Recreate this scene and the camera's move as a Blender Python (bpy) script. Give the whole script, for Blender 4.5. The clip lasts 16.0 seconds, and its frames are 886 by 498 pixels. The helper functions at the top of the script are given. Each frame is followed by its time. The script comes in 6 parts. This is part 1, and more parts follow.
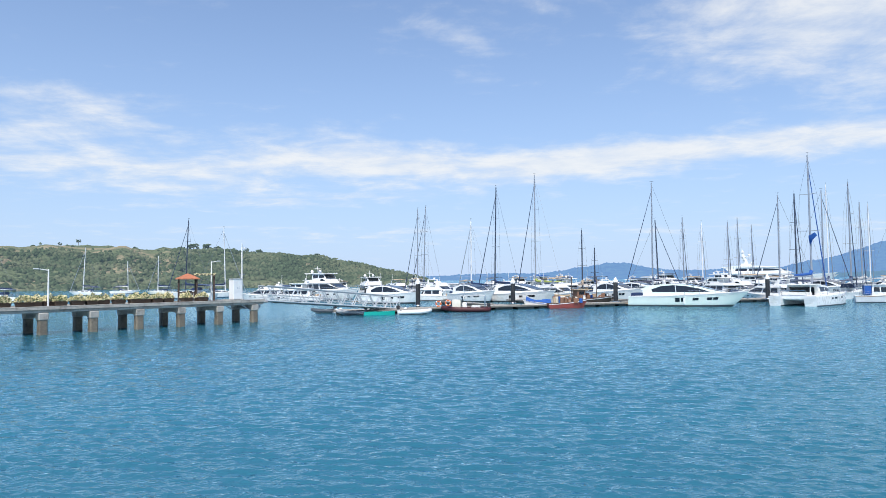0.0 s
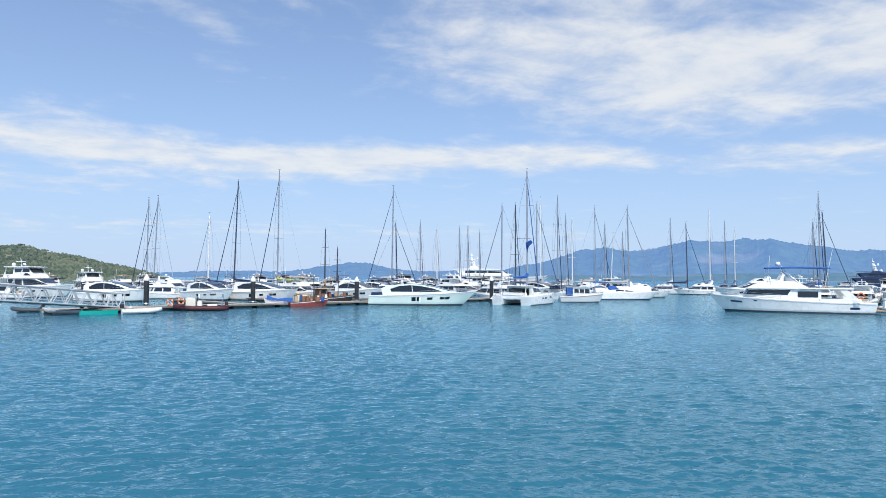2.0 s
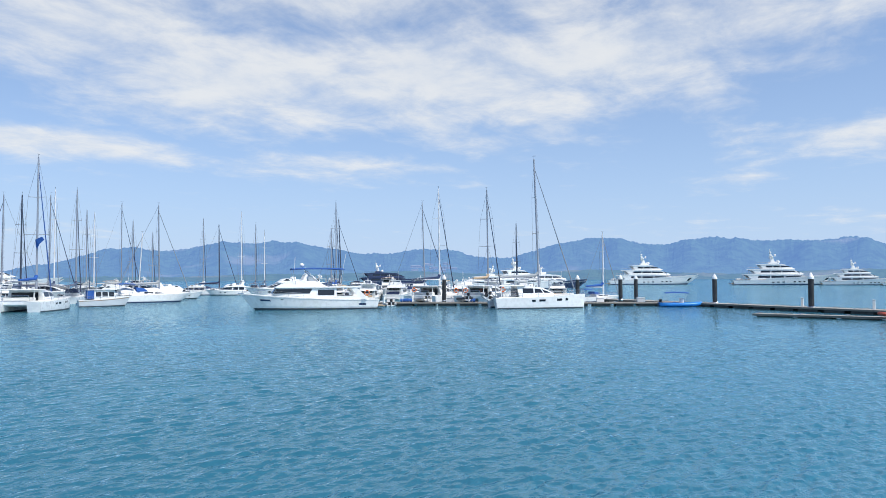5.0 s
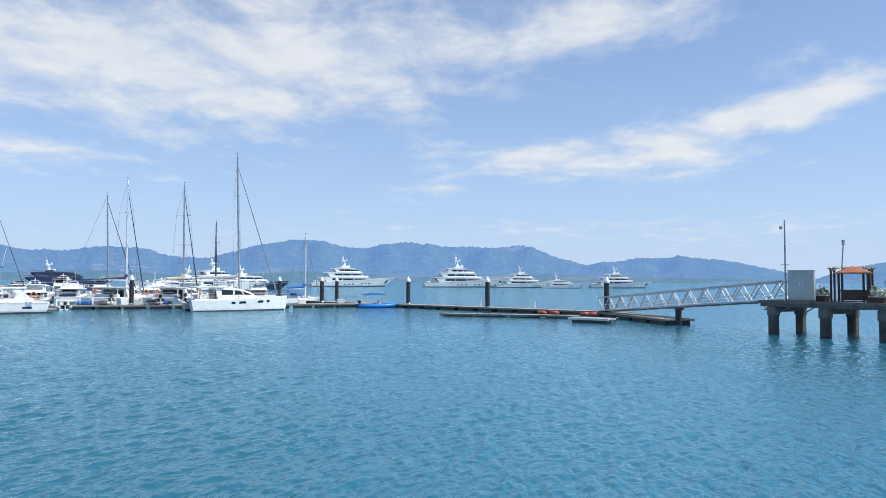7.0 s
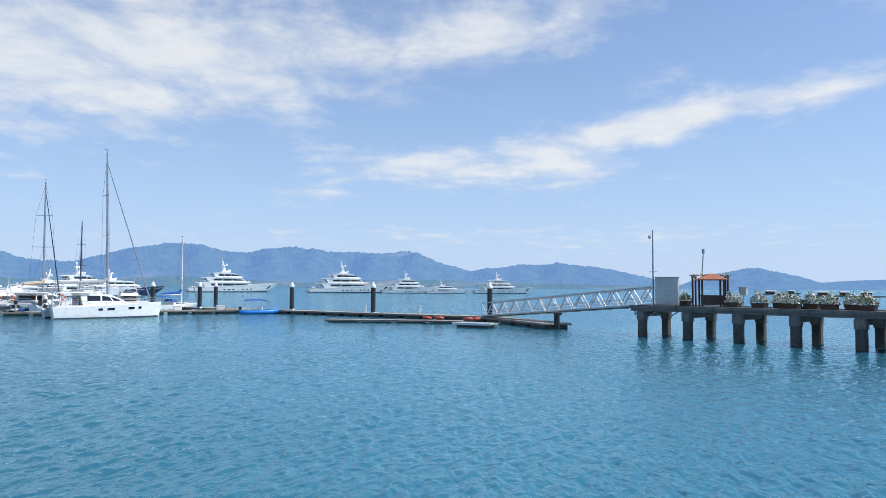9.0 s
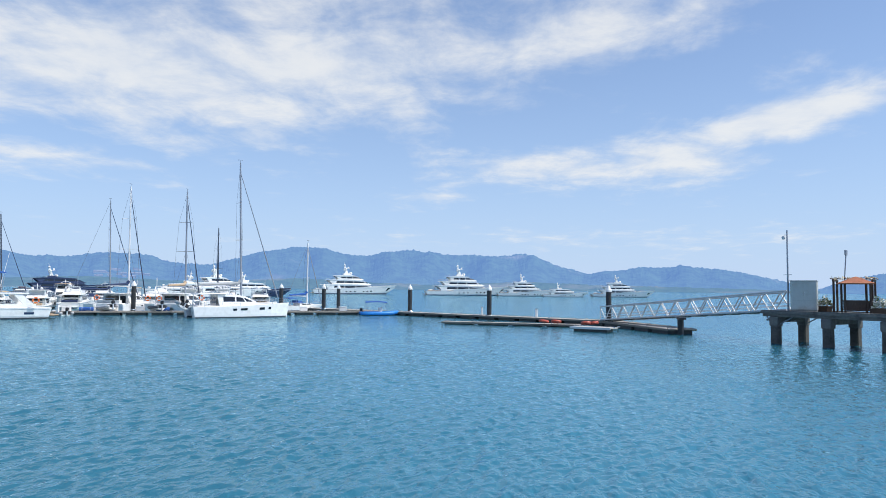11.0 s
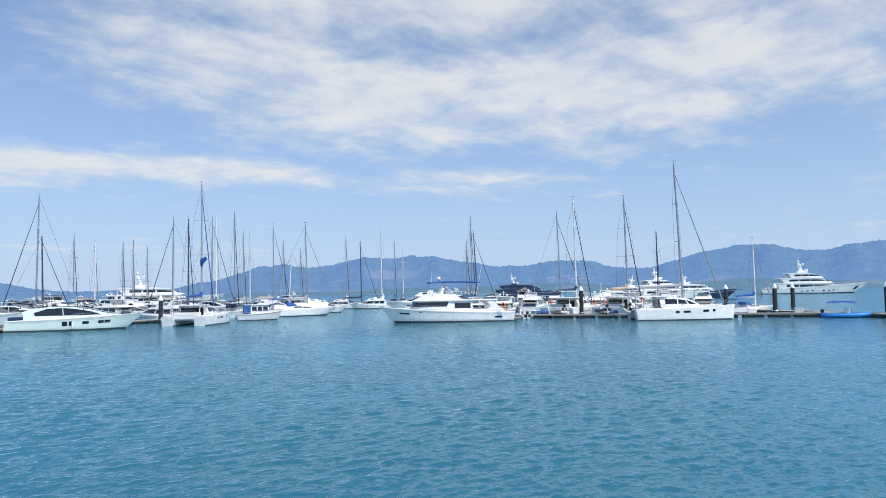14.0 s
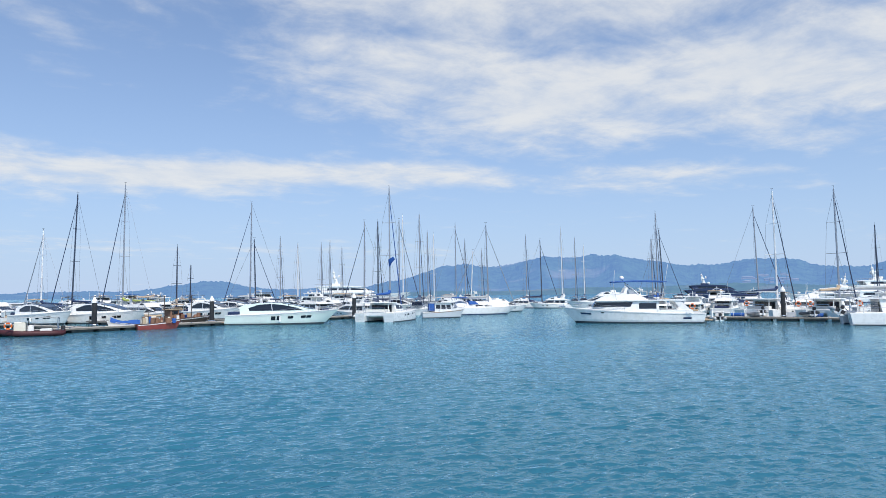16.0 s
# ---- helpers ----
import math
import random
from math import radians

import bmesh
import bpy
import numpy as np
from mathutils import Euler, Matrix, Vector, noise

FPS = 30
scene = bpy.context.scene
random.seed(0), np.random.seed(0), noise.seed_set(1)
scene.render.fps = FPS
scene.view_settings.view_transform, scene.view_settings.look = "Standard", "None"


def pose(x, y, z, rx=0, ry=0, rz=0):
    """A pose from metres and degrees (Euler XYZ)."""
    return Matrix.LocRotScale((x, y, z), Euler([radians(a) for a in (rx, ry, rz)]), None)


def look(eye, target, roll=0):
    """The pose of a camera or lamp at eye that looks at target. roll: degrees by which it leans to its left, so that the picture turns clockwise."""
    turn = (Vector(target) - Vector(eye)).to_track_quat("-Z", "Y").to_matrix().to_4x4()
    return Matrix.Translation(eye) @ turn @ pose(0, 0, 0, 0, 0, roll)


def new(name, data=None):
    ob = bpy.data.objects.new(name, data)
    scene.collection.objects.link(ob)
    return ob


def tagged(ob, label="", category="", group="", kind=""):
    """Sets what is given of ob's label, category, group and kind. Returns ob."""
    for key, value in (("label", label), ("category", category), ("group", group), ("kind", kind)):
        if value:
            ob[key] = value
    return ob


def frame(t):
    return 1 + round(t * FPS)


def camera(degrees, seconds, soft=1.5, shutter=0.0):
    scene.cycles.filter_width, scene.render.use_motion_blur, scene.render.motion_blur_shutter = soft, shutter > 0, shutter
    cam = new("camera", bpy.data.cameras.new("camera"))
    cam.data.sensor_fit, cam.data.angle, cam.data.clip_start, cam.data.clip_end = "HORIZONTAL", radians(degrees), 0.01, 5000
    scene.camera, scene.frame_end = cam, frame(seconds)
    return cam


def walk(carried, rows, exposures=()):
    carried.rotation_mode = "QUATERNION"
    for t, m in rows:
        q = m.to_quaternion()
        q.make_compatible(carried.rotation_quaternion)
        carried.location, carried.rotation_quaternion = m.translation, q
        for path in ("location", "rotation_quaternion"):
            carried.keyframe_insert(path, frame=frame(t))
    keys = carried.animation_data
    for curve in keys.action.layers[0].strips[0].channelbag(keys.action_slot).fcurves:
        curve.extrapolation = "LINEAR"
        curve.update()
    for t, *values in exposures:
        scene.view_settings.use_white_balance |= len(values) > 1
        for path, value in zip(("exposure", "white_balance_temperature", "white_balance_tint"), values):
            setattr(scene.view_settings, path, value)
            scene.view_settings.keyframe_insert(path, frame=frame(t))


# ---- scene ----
cam = camera(65.75, 16.0, 0.6)
EYE = 4.0  # height of the eye over the water
# seconds, bearing (counter-clockwise from +y), tilt up, lean
TURN = [
    (0.0, 0.0, 2.55, 0.6), (0.5, -4.87, 2.7, 0.27), (1.0, -9.44, 2.61, -0.33), (1.5, -14.72, 2.47, -0.22),
    (2.0, -21.26, 2.4, -0.34), (2.5, -27.44, 2.27, -0.68), (3.0, -33.69, 2.13, -0.45), (3.5, -39.52, 2.17, -0.31),
    (4.0, -45.77, 2.35, -0.25), (4.5, -52.74, 2.42, 0.04), (4.7, -55.24, 2.45, 0.13), (6.8, -80.96, 2.68, -0.06),
    (7.0, -83.39, 2.65, -0.21), (7.5, -88.43, 2.73, -0.37), (8.0, -91.18, 2.93, -0.34), (8.2, -92.18, 2.98, -0.19),
    (9.2, -92.9, 3.16, -0.3), (10.3, -89.16, 3.23, -0.45), (10.5, -87.85, 3.25, -0.47), (11.0, -83.24, 3.32, -0.56),
    (11.5, -78.14, 3.32, -0.04), (12.0, -72.21, 3.32, 0.32), (12.5, -65.86, 3.5, 0.59), (13.0, -58.98, 3.62, 0.75),
    (13.5, -52.29, 3.7, 0.96), (14.0, -47.63, 3.66, 0.96), (14.5, -44.04, 3.72, 0.55), (15.0, -39.71, 3.81, 0.22),
    (15.5, -36.36, 3.8, 0.21), (16.0, -32.68, 3.79, 0.54)]
walk(cam, [(t, pose(0, 0, EYE, 90 + tilt, lean, turn)) for t, turn, tilt, lean in TURN],
     exposures=[(0, 0.08), (2, 0.0), (4, -0.04), (8, 0.0), (11, 0.0), (14, -0.1), (16, -0.1)])

# ---- world and sun ----
SUN_BEARING, SUN_HEIGHT = -189.0, 54.0  # degrees


def spot(bearing, dist):
    """Plan position at a bearing from the quay (counter-clockwise from +y) and a distance."""
    a = radians(bearing)
    return -math.sin(a) * dist, math.cos(a) * dist


class Nodes:
    """Short-hand for wiring shader nodes."""

    def __init__(self, tree):
        self.tree = tree
        tree.nodes.clear()

    def add(self, kind):
        return self.tree.nodes.new(kind)

    def link(self, a, b):
        self.tree.links.new(a, b)

    def feed(self, socket, value):
        if isinstance(value, bpy.types.NodeSocket):
            self.link(value, socket)
        else:
            socket.default_value = value

    def math(self, op, a, b=0.0, c=0.0, clamp=False):
        n = self.add("ShaderNodeMath")
        n.operation, n.use_clamp = op, clamp
        for i, v in enumerate((a, b, c)):
            self.feed(n.inputs[i], v)
        return n.outputs[0]

    def mix(self, fac, a, b, blend="MIX"):
        n = self.add("ShaderNodeMix")
        n.data_type, n.blend_type = "RGBA", blend
        self.feed(n.inputs[0], fac)
        self.feed(n.inputs[6], a)
        self.feed(n.inputs[7], b)
        return n.outputs[2]

    def noise(self, vec, scale, detail=4.0, rough=0.55, distort=0.0):
        n = self.add("ShaderNodeTexNoise")
        self.feed(n.inputs["Vector"], vec)
        n.inputs["Scale"].default_value = scale
        n.inputs["Detail"].default_value = detail
        n.inputs["Roughness"].default_value = rough
        n.inputs["Distortion"].default_value = distort
        return n.outputs["Fac"]

    def ramp(self, fac, lo, hi):
        n = self.add("ShaderNodeMapRange")
        n.interpolation_type = "SMOOTHSTEP"
        self.feed(n.inputs[0], fac)
        n.inputs[1].default_value, n.inputs[2].default_value = lo, hi
        return n.outputs[0]

    def scaled(self, vec, sx, sy, sz, rz=0.0):
        n = self.add("ShaderNodeMapping")
        self.feed(n.inputs["Vector"], vec)
        n.inputs["Scale"].default_value = (sx, sy, sz)
        n.inputs["Rotation"].default_value = (0, 0, radians(rz))
        return n.outputs[0]


# cloud banks: bearing, height, half width, half depth (degrees), slope (degrees per degree), weight
CLOUDS = [
    (28, 11.5, 10, 2.6, 0.05, 0.75), (24, 8.8, 14, 1.9, 0.0, 0.95), (5, 9.8, 15, 1.8, 0.05, 1.1), (-12, 9.5, 17, 1.5, -0.04, 1.25),
    (-28, 9.9, 10, 1.3, 0.02, 1.1), (14, 6.6, 12, 0.6, -0.03, 0.7), (-1, 20.0, 5, 1.2, 0.3, 0.62), (-10, 21.2, 3, 0.9, 0.3, 0.62),
    (-32, 18.0, 15, 4.2, 0.12, 1.0), (-44, 15.6, 16, 3.8, 0.0, 1.25), (-60, 16.5, 16, 4.6, 0.0, 1.25), (-74, 17.8, 14, 4.2, -0.05, 1.2),
    (-90, 19.6, 15, 3.0, -0.12, 1.0), (-50, 24.0, 40, 5.0, 0.0, 1.0), (-50, 9.4, 9, 1.3, 0.0, 0.8), (-94, 10.0, 10, 1.4, 0.02, 1.05),
    (-101, 10.4, 6, 2.0, 0.0, 1.15), (-110, 12.9, 9, 1.5, -0.16, 1.2), (-120, 14.3, 7, 1.4, -0.08, 1.05), (-83, 7.7, 3, 0.4, 0.0, 0.75),
    (-5, 3.8, 34, 0.8, 0.0, 0.42), (-100, 4.2, 30, 0.9, 0.0, 0.40)]

world = bpy.data.worlds.new("sky")
scene.world = world
world.use_nodes = True
w = Nodes(world.node_tree)
sky = w.add("ShaderNodeTexSky")
sky.sky_type, sky.sun_disc = "NISHITA", False
sky.sun_elevation, sky.sun_rotation = radians(SUN_HEIGHT), radians(-SUN_BEARING)
sky.air_density, sky.dust_density, sky.ozone_density = 1.0, 0.6, 1.6
coord = w.add("ShaderNodeTexCoord").outputs["Generated"]
xyz = w.add("ShaderNodeSeparateXYZ")
w.link(coord, xyz.inputs[0])
up = w.math("MAXIMUM", xyz.outputs[2], 0.0)
bearing = w.math("MULTIPLY", w.math("ARCTAN2", w.math("MULTIPLY", xyz.outputs[0], -1.0), xyz.outputs[1]), 57.2958)
height = w.math("MULTIPLY", w.math("ARCSINE", xyz.outputs[2]), 57.2958)
bank = None
for b, h, wide, deep, slope, weight in CLOUDS:
    u = w.math("MULTIPLY", w.math("SUBTRACT", bearing, b), 1.0 / wide)
    v = w.math("MULTIPLY", w.math("SUBTRACT", w.math("SUBTRACT", height, h), w.math("MULTIPLY", w.math("SUBTRACT", bearing, b), slope)), 1.0 / deep)
    r = w.math("ADD", w.math("MULTIPLY", u, u), w.math("MULTIPLY", v, v))
    g = w.math("MULTIPLY", w.math("EXPONENT", w.math("MULTIPLY", r, -0.8)), weight)
    bank = g if bank is None else w.math("MAXIMUM", bank, g)
low = w.math("ADD", up, 0.10)
flat = w.add("ShaderNodeCombineXYZ")
w.link(w.math("DIVIDE", xyz.outputs[0], low), flat.inputs[0])
w.link(w.math("DIVIDE", xyz.outputs[1], low), flat.inputs[1])
puffs = w.noise(flat.outputs[0], 3.2, 9.0, 0.62, 0.25)
veil = w.noise(w.scaled(flat.outputs[0], 0.5, 1.6, 1.0, 38), 1.4, 6.0, 0.6, 0.6)
texture = w.math("ADD", w.math("MULTIPLY", puffs, 0.62), w.math("MULTIPLY", veil, 0.38))
density = w.math("ADD", w.math("MULTIPLY", bank, 0.62), w.math("MULTIPLY", w.math("SUBTRACT", texture, 0.5), 1.9))
cover = w.math("MULTIPLY", w.ramp(density, 0.10, 0.80), 0.85)
shade = w.mix(w.ramp(puffs, 0.35, 0.7), (7.4, 7.9, 8.6, 1), (8.8, 8.9, 8.9, 1))
tinted = w.mix(1.0, sky.outputs[0], (0.95, 1.12, 1.42, 1), "MULTIPLY")
haze = w.math("MULTIPLY", w.math("EXPONENT", w.math("MULTIPLY", up, -3.0)), 0.88)
hazed = w.mix(haze, tinted, (4.9, 6.8, 9.6, 1))
glow = w.math("MULTIPLY", w.math("EXPONENT", w.math("MULTIPLY", up, -13.0)), 0.55)
hazed = w.mix(glow, hazed, (6.1, 7.2, 9.3, 1))
back = w.add("ShaderNodeBackground")
back.inputs["Strength"].default_value = 0.1
w.link(w.mix(cover, hazed, shade), back.inputs["Color"])
w.link(back.outputs[0], w.add("ShaderNodeOutputWorld").inputs[0])

sun = new("sun", bpy.data.lights.new("sun", "SUN"))
sun.data.energy, sun.data.angle, sun.data.color = 4.6, radians(0.6), (1.0, 0.96, 0.9)
sx, sy = spot(SUN_BEARING, math.cos(radians(SUN_HEIGHT)))
sun.matrix_world = look((sx * 50, sy * 50, 50 * math.sin(radians(SUN_HEIGHT))), (0, 0, 0))

# ---- materials ----
def surface(name, color, rough=0.5, metal=0.0, vary=0.12, grain=6.0, bump=0.0, stain=None, stain_scale=0.7, coat=0.0, spec=0.5):
    """A surface with fine grain, broad blotches and, where given, stains of another colour."""
    m = bpy.data.materials.new(name)
    m.use_nodes = True
    n = Nodes(m.node_tree)
    at = n.add("ShaderNodeTexCoord").outputs["Object"]
    fine = n.noise(at, grain, 5.0)
    broad = n.noise(at, stain_scale, 3.0)
    info = n.add("ShaderNodeObjectInfo").outputs["Random"]
    dark = tuple(c * (1 - vary) for c in color) + (1,)
    light = tuple(min(1.0, c * (1 + vary * 0.6)) for c in color) + (1,)
    col = n.mix(n.ramp(n.math("ADD", n.math("MULTIPLY", fine, 0.5), n.math("MULTIPLY", broad, 0.5)), 0.3, 0.7), dark, light)
    col = n.mix(n.math("MULTIPLY", info, vary), col, dark)
    if stain:
        col = n.mix(n.math("MULTIPLY", n.ramp(n.noise(at, stain_scale * 2.2, 6.0, 0.65), 0.5, 0.72), 0.75), col, (*stain, 1))
    p = n.add("ShaderNodeBsdfPrincipled")
    n.link(col, p.inputs["Base Color"])
    p.inputs["Metallic"].default_value = metal
    n.link(n.math("ADD", n.math("MULTIPLY", fine, 0.12), rough - 0.06, clamp=True), p.inputs["Roughness"])
    p.inputs["Coat Weight"].default_value = coat
    p.inputs["Specular IOR Level"].default_value = spec
    if bump:
        b = n.add("ShaderNodeBump")
        b.inputs["Distance"].default_value = bump
        n.link(fine, b.inputs["Height"])
        n.link(b.outputs[0], p.inputs["Normal"])
    n.link(p.outputs[0], n.add("ShaderNodeOutputMaterial").inputs[0])
    return m


GELCOAT = surface("white_gelcoat", (0.80, 0.80, 0.78), 0.28, vary=0.05, grain=2.0, stain=(0.70, 0.69, 0.64), stain_scale=0.25, coat=0.3)
CREAM = surface("cream_gelcoat", (0.74, 0.71, 0.60), 0.3, vary=0.06, grain=2.0, coat=0.3)
# mint tone: the water's green reflection put into a cream hull's colour
MINT = surface("mint_reflection_gelcoat", (0.66, 0.76, 0.70), 0.25, vary=0.04, grain=2.0, coat=0.4)
PALE = surface("pale_grey_paint", (0.55, 0.58, 0.6), 0.4, vary=0.08)
DECK = surface("non_slip_deck", (0.68, 0.68, 0.65), 0.7, vary=0.08, grain=14.0)
TEAK = surface("weathered_teak", (0.36, 0.26, 0.17), 0.7, vary=0.25, grain=9.0)
GLASS = surface("dark_tinted_glass", (0.012, 0.016, 0.022), 0.08, vary=0.1, coat=0.5)
BLACK = surface("black_rubber", (0.025, 0.025, 0.028), 0.6, vary=0.2)
NAVY = surface("navy_paint", (0.02, 0.035, 0.09), 0.3, vary=0.1, coat=0.3)
ANTIFOUL = surface("blue_black_antifouling", (0.03, 0.045, 0.06), 0.7, vary=0.25, stain=(0.08, 0.1, 0.06))
BLUE_CANVAS = surface("blue_canvas", (0.02, 0.10, 0.36), 0.85, vary=0.2, grain=5.0, bump=0.02)
GREY_CANVAS = surface("grey_canvas", (0.42, 0.43, 0.43), 0.85, vary=0.15, grain=5.0, bump=0.02)
TAN_CANVAS = surface("tan_canvas", (0.48, 0.36, 0.24), 0.85, vary=0.15, grain=5.0, bump=0.02)
LIME = surface("lime_green_canvas", (0.40, 0.45, 0.12), 0.85, vary=0.15, grain=5.0, bump=0.02)
ALLOY = surface("anodised_aluminium", (0.56, 0.58, 0.59), 0.45, metal=0.25, vary=0.1)
MAST_GREY = surface("grey_mast_paint", (0.30, 0.33, 0.38), 0.45, metal=0.3, vary=0.1)
MAST_WHITE = surface("white_mast_paint", (0.70, 0.71, 0.72), 0.4, vary=0.06)
MAST_DARK = surface("carbon_mast", (0.04, 0.055, 0.09), 0.4, vary=0.1)
WIRE = surface("rigging_wire", (0.16, 0.18, 0.22), 0.5, metal=0.4, vary=0.1)
STEEL = surface("stainless_tube", (0.62, 0.64, 0.66), 0.25, metal=0.9, vary=0.05)
ORANGE = surface("orange_plastic", (0.75, 0.16, 0.03), 0.5, vary=0.1)
RED = surface("faded_red_paint", (0.28, 0.055, 0.045), 0.5, vary=0.2, stain=(0.3, 0.1, 0.07))
RUST = surface("rust_orange_timber", (0.27, 0.14, 0.085), 0.75, vary=0.3, stain=(0.16, 0.08, 0.05))
WOOD = surface("brown_timber", (0.075, 0.05, 0.037), 0.7, vary=0.3, grain=8.0, bump=0.02)
TEAL = surface("teal_plastic", (0.0, 0.36, 0.30), 0.45, vary=0.1)
SKYBLUE = surface("bright_blue_plastic", (0.02, 0.22, 0.62), 0.4, vary=0.12)
RIBGREY = surface("grey_hypalon", (0.40, 0.41, 0.42), 0.6, vary=0.12)
RIBDARK = surface("charcoal_hypalon", (0.06, 0.075, 0.09), 0.6, vary=0.15)
CONCRETE = surface("weathered_concrete", (0.40, 0.38, 0.34), 0.9, vary=0.2, grain=5.0, bump=0.02, stain=(0.17, 0.15, 0.12), stain_scale=0.6)
WETPILE = surface("tide_stained_concrete", (0.20, 0.17, 0.13), 0.8, vary=0.35, grain=6.0, bump=0.04, stain=(0.06, 0.055, 0.04), stain_scale=0.8)
# WETPILE copy for the right pier, its shade painted in as darker colour
SHADEDPILE = surface("shaded_tide_stained_concrete", (0.10, 0.095, 0.085), 0.85, vary=0.35, grain=6.0, bump=0.04, stain=(0.035, 0.035, 0.03), stain_scale=0.8)
PILEBLACK = surface("black_pile_sleeve", (0.022, 0.024, 0.028), 0.55, vary=0.3, stain=(0.07, 0.07, 0.06))
PONTOON = surface("sun_bleached_decking", (0.42, 0.39, 0.34), 0.85, vary=0.25, grain=7.0, bump=0.01)
GREYWOOD = surface("weathered_grey_timber", (0.20, 0.185, 0.16), 0.85, vary=0.3, grain=8.0, bump=0.01)
FLOATER = surface("dark_pontoon_float", (0.07, 0.075, 0.075), 0.8, vary=0.3, stain=(0.13, 0.14, 0.11))
# CONCRETE darkened: the right pier's shade is put into the colour
SHADEDCONCRETE = surface("shaded_stained_concrete", (0.17, 0.165, 0.155), 0.9, vary=0.3, grain=5.0, bump=0.02, stain=(0.07, 0.065, 0.055), stain_scale=0.5)
ROOF = surface("terracotta_shingle", (0.46, 0.17, 0.09), 0.8, vary=0.25, grain=6.0, bump=0.03)
POT = surface("dark_wood_planter", (0.10, 0.065, 0.045), 0.8, vary=0.3)
LEAF = surface("planter_leaves", (0.13, 0.19, 0.06), 0.7, vary=0.45, grain=12.0)
BLOOM = surface("white_yellow_blossom", (0.80, 0.70, 0.40), 0.7, vary=0.35, grain=14.0)
BLOOM_WHITE = surface("white_blossom", (0.80, 0.78, 0.68), 0.7, vary=0.3, grain=14.0)
CABINET = surface("grey_enamel_cabinet", (0.46, 0.49, 0.47), 0.45, vary=0.08, stain=(0.36, 0.36, 0.32))
WHITEPAINT = surface("white_paint", (0.8, 0.8, 0.78), 0.5, vary=0.05)
BARK = surface("bark", (0.11, 0.08, 0.06), 0.9, vary=0.3)


def water_surface():
    m = bpy.data.materials.new("sea_water")
    m.use_nodes = True
    n = Nodes(m.node_tree)
    at = n.add("ShaderNodeTexCoord").outputs["Object"]
    broad = n.noise(n.scaled(at, 0.012, 0.03, 1, -40), 1.0, 4.0)
    col = n.mix(n.ramp(broad, 0.35, 0.65), (0.024, 0.125, 0.18, 1), (0.031, 0.157, 0.226, 1))
    ripple = n.noise(n.scaled(at, 1.1, 2.0, 1, 15), 1.0, 3.0, 0.55, 0.3)
    chop = n.noise(n.scaled(at, 3.4, 6.0, 1, 30), 1.0, 2.0, 0.55, 0.3)
    h = n.math("ADD", n.math("MULTIPLY", ripple, 0.115), n.math("MULTIPLY", chop, 0.035))
    b = n.add("ShaderNodeBump")
    b.inputs["Strength"].default_value = 1.0
    b.inputs["Distance"].default_value = 1.0
    n.link(h, b.inputs["Height"])
    body = n.add("ShaderNodeBsdfDiffuse")
    n.link(col, body.inputs["Color"])
    n.link(b.outputs[0], body.inputs["Normal"])
    gloss = n.add("ShaderNodeBsdfGlossy")
    gloss.inputs["Color"].default_value = (0.72, 0.93, 1.0, 1)
    gloss.inputs["Roughness"].default_value = 0.07
    n.link(b.outputs[0], gloss.inputs["Normal"])
    rim = n.add("ShaderNodeFresnel")
    rim.inputs["IOR"].default_value = 1.62
    n.link(b.outputs[0], rim.inputs["Normal"])
    both = n.add("ShaderNodeMixShader")
    n.link(rim.outputs[0], both.inputs[0])
    n.link(body.outputs[0], both.inputs[1])
    n.link(gloss.outputs[0], both.inputs[2])
    n.link(both.outputs[0], n.add("ShaderNodeOutputMaterial").inputs[0])
    return m


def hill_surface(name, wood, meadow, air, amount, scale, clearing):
    """Wooded slope with clearings; haze painted in as an even glow, near or far."""
    m = bpy.data.materials.new(name)
    m.use_nodes = True
    n = Nodes(m.node_tree)
    at = n.add("ShaderNodeTexCoord").outputs["Object"]
    fine = n.noise(at, scale, 6.0, 0.7)
    broad = n.noise(at, scale * 0.12, 4.0)
    dark = tuple(c * 0.45 for c in wood) + (1,)
    col = n.mix(n.ramp(fine, 0.32, 0.66), dark, (*wood, 1))
    col = n.mix(n.ramp(broad, *clearing), col, (*meadow, 1))
    p = n.add("ShaderNodeBsdfPrincipled")
    n.link(col, p.inputs["Base Color"])
    p.inputs["Roughness"].default_value = 1.0
    p.inputs["Specular IOR Level"].default_value = 0.0
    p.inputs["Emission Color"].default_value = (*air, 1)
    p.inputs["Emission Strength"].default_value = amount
    b = n.add("ShaderNodeBump")
    b.inputs["Distance"].default_value = 3.0 / scale * 0.1
    n.link(fine, b.inputs["Height"])
    n.link(b.outputs[0], p.inputs["Normal"])
    n.link(p.outputs[0], n.add("ShaderNodeOutputMaterial").inputs[0])
    return m


SEA = water_surface()
# air and amount paint haze as emission, on near hill, trees and houses too
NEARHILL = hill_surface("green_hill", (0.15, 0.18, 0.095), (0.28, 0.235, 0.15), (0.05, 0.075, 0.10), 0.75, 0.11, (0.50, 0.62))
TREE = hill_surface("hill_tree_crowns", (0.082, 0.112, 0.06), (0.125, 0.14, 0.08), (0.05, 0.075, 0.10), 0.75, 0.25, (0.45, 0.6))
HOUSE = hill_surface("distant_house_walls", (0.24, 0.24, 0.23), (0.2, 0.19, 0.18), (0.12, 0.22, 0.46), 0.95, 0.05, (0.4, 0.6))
REDFLOAT = surface("red_float_plastic", (0.50, 0.075, 0.04), 0.5, vary=0.25, stain=(0.25, 0.08, 0.06))
MAROON = surface("maroon_hypalon", (0.065, 0.014, 0.018), 0.6, vary=0.2)
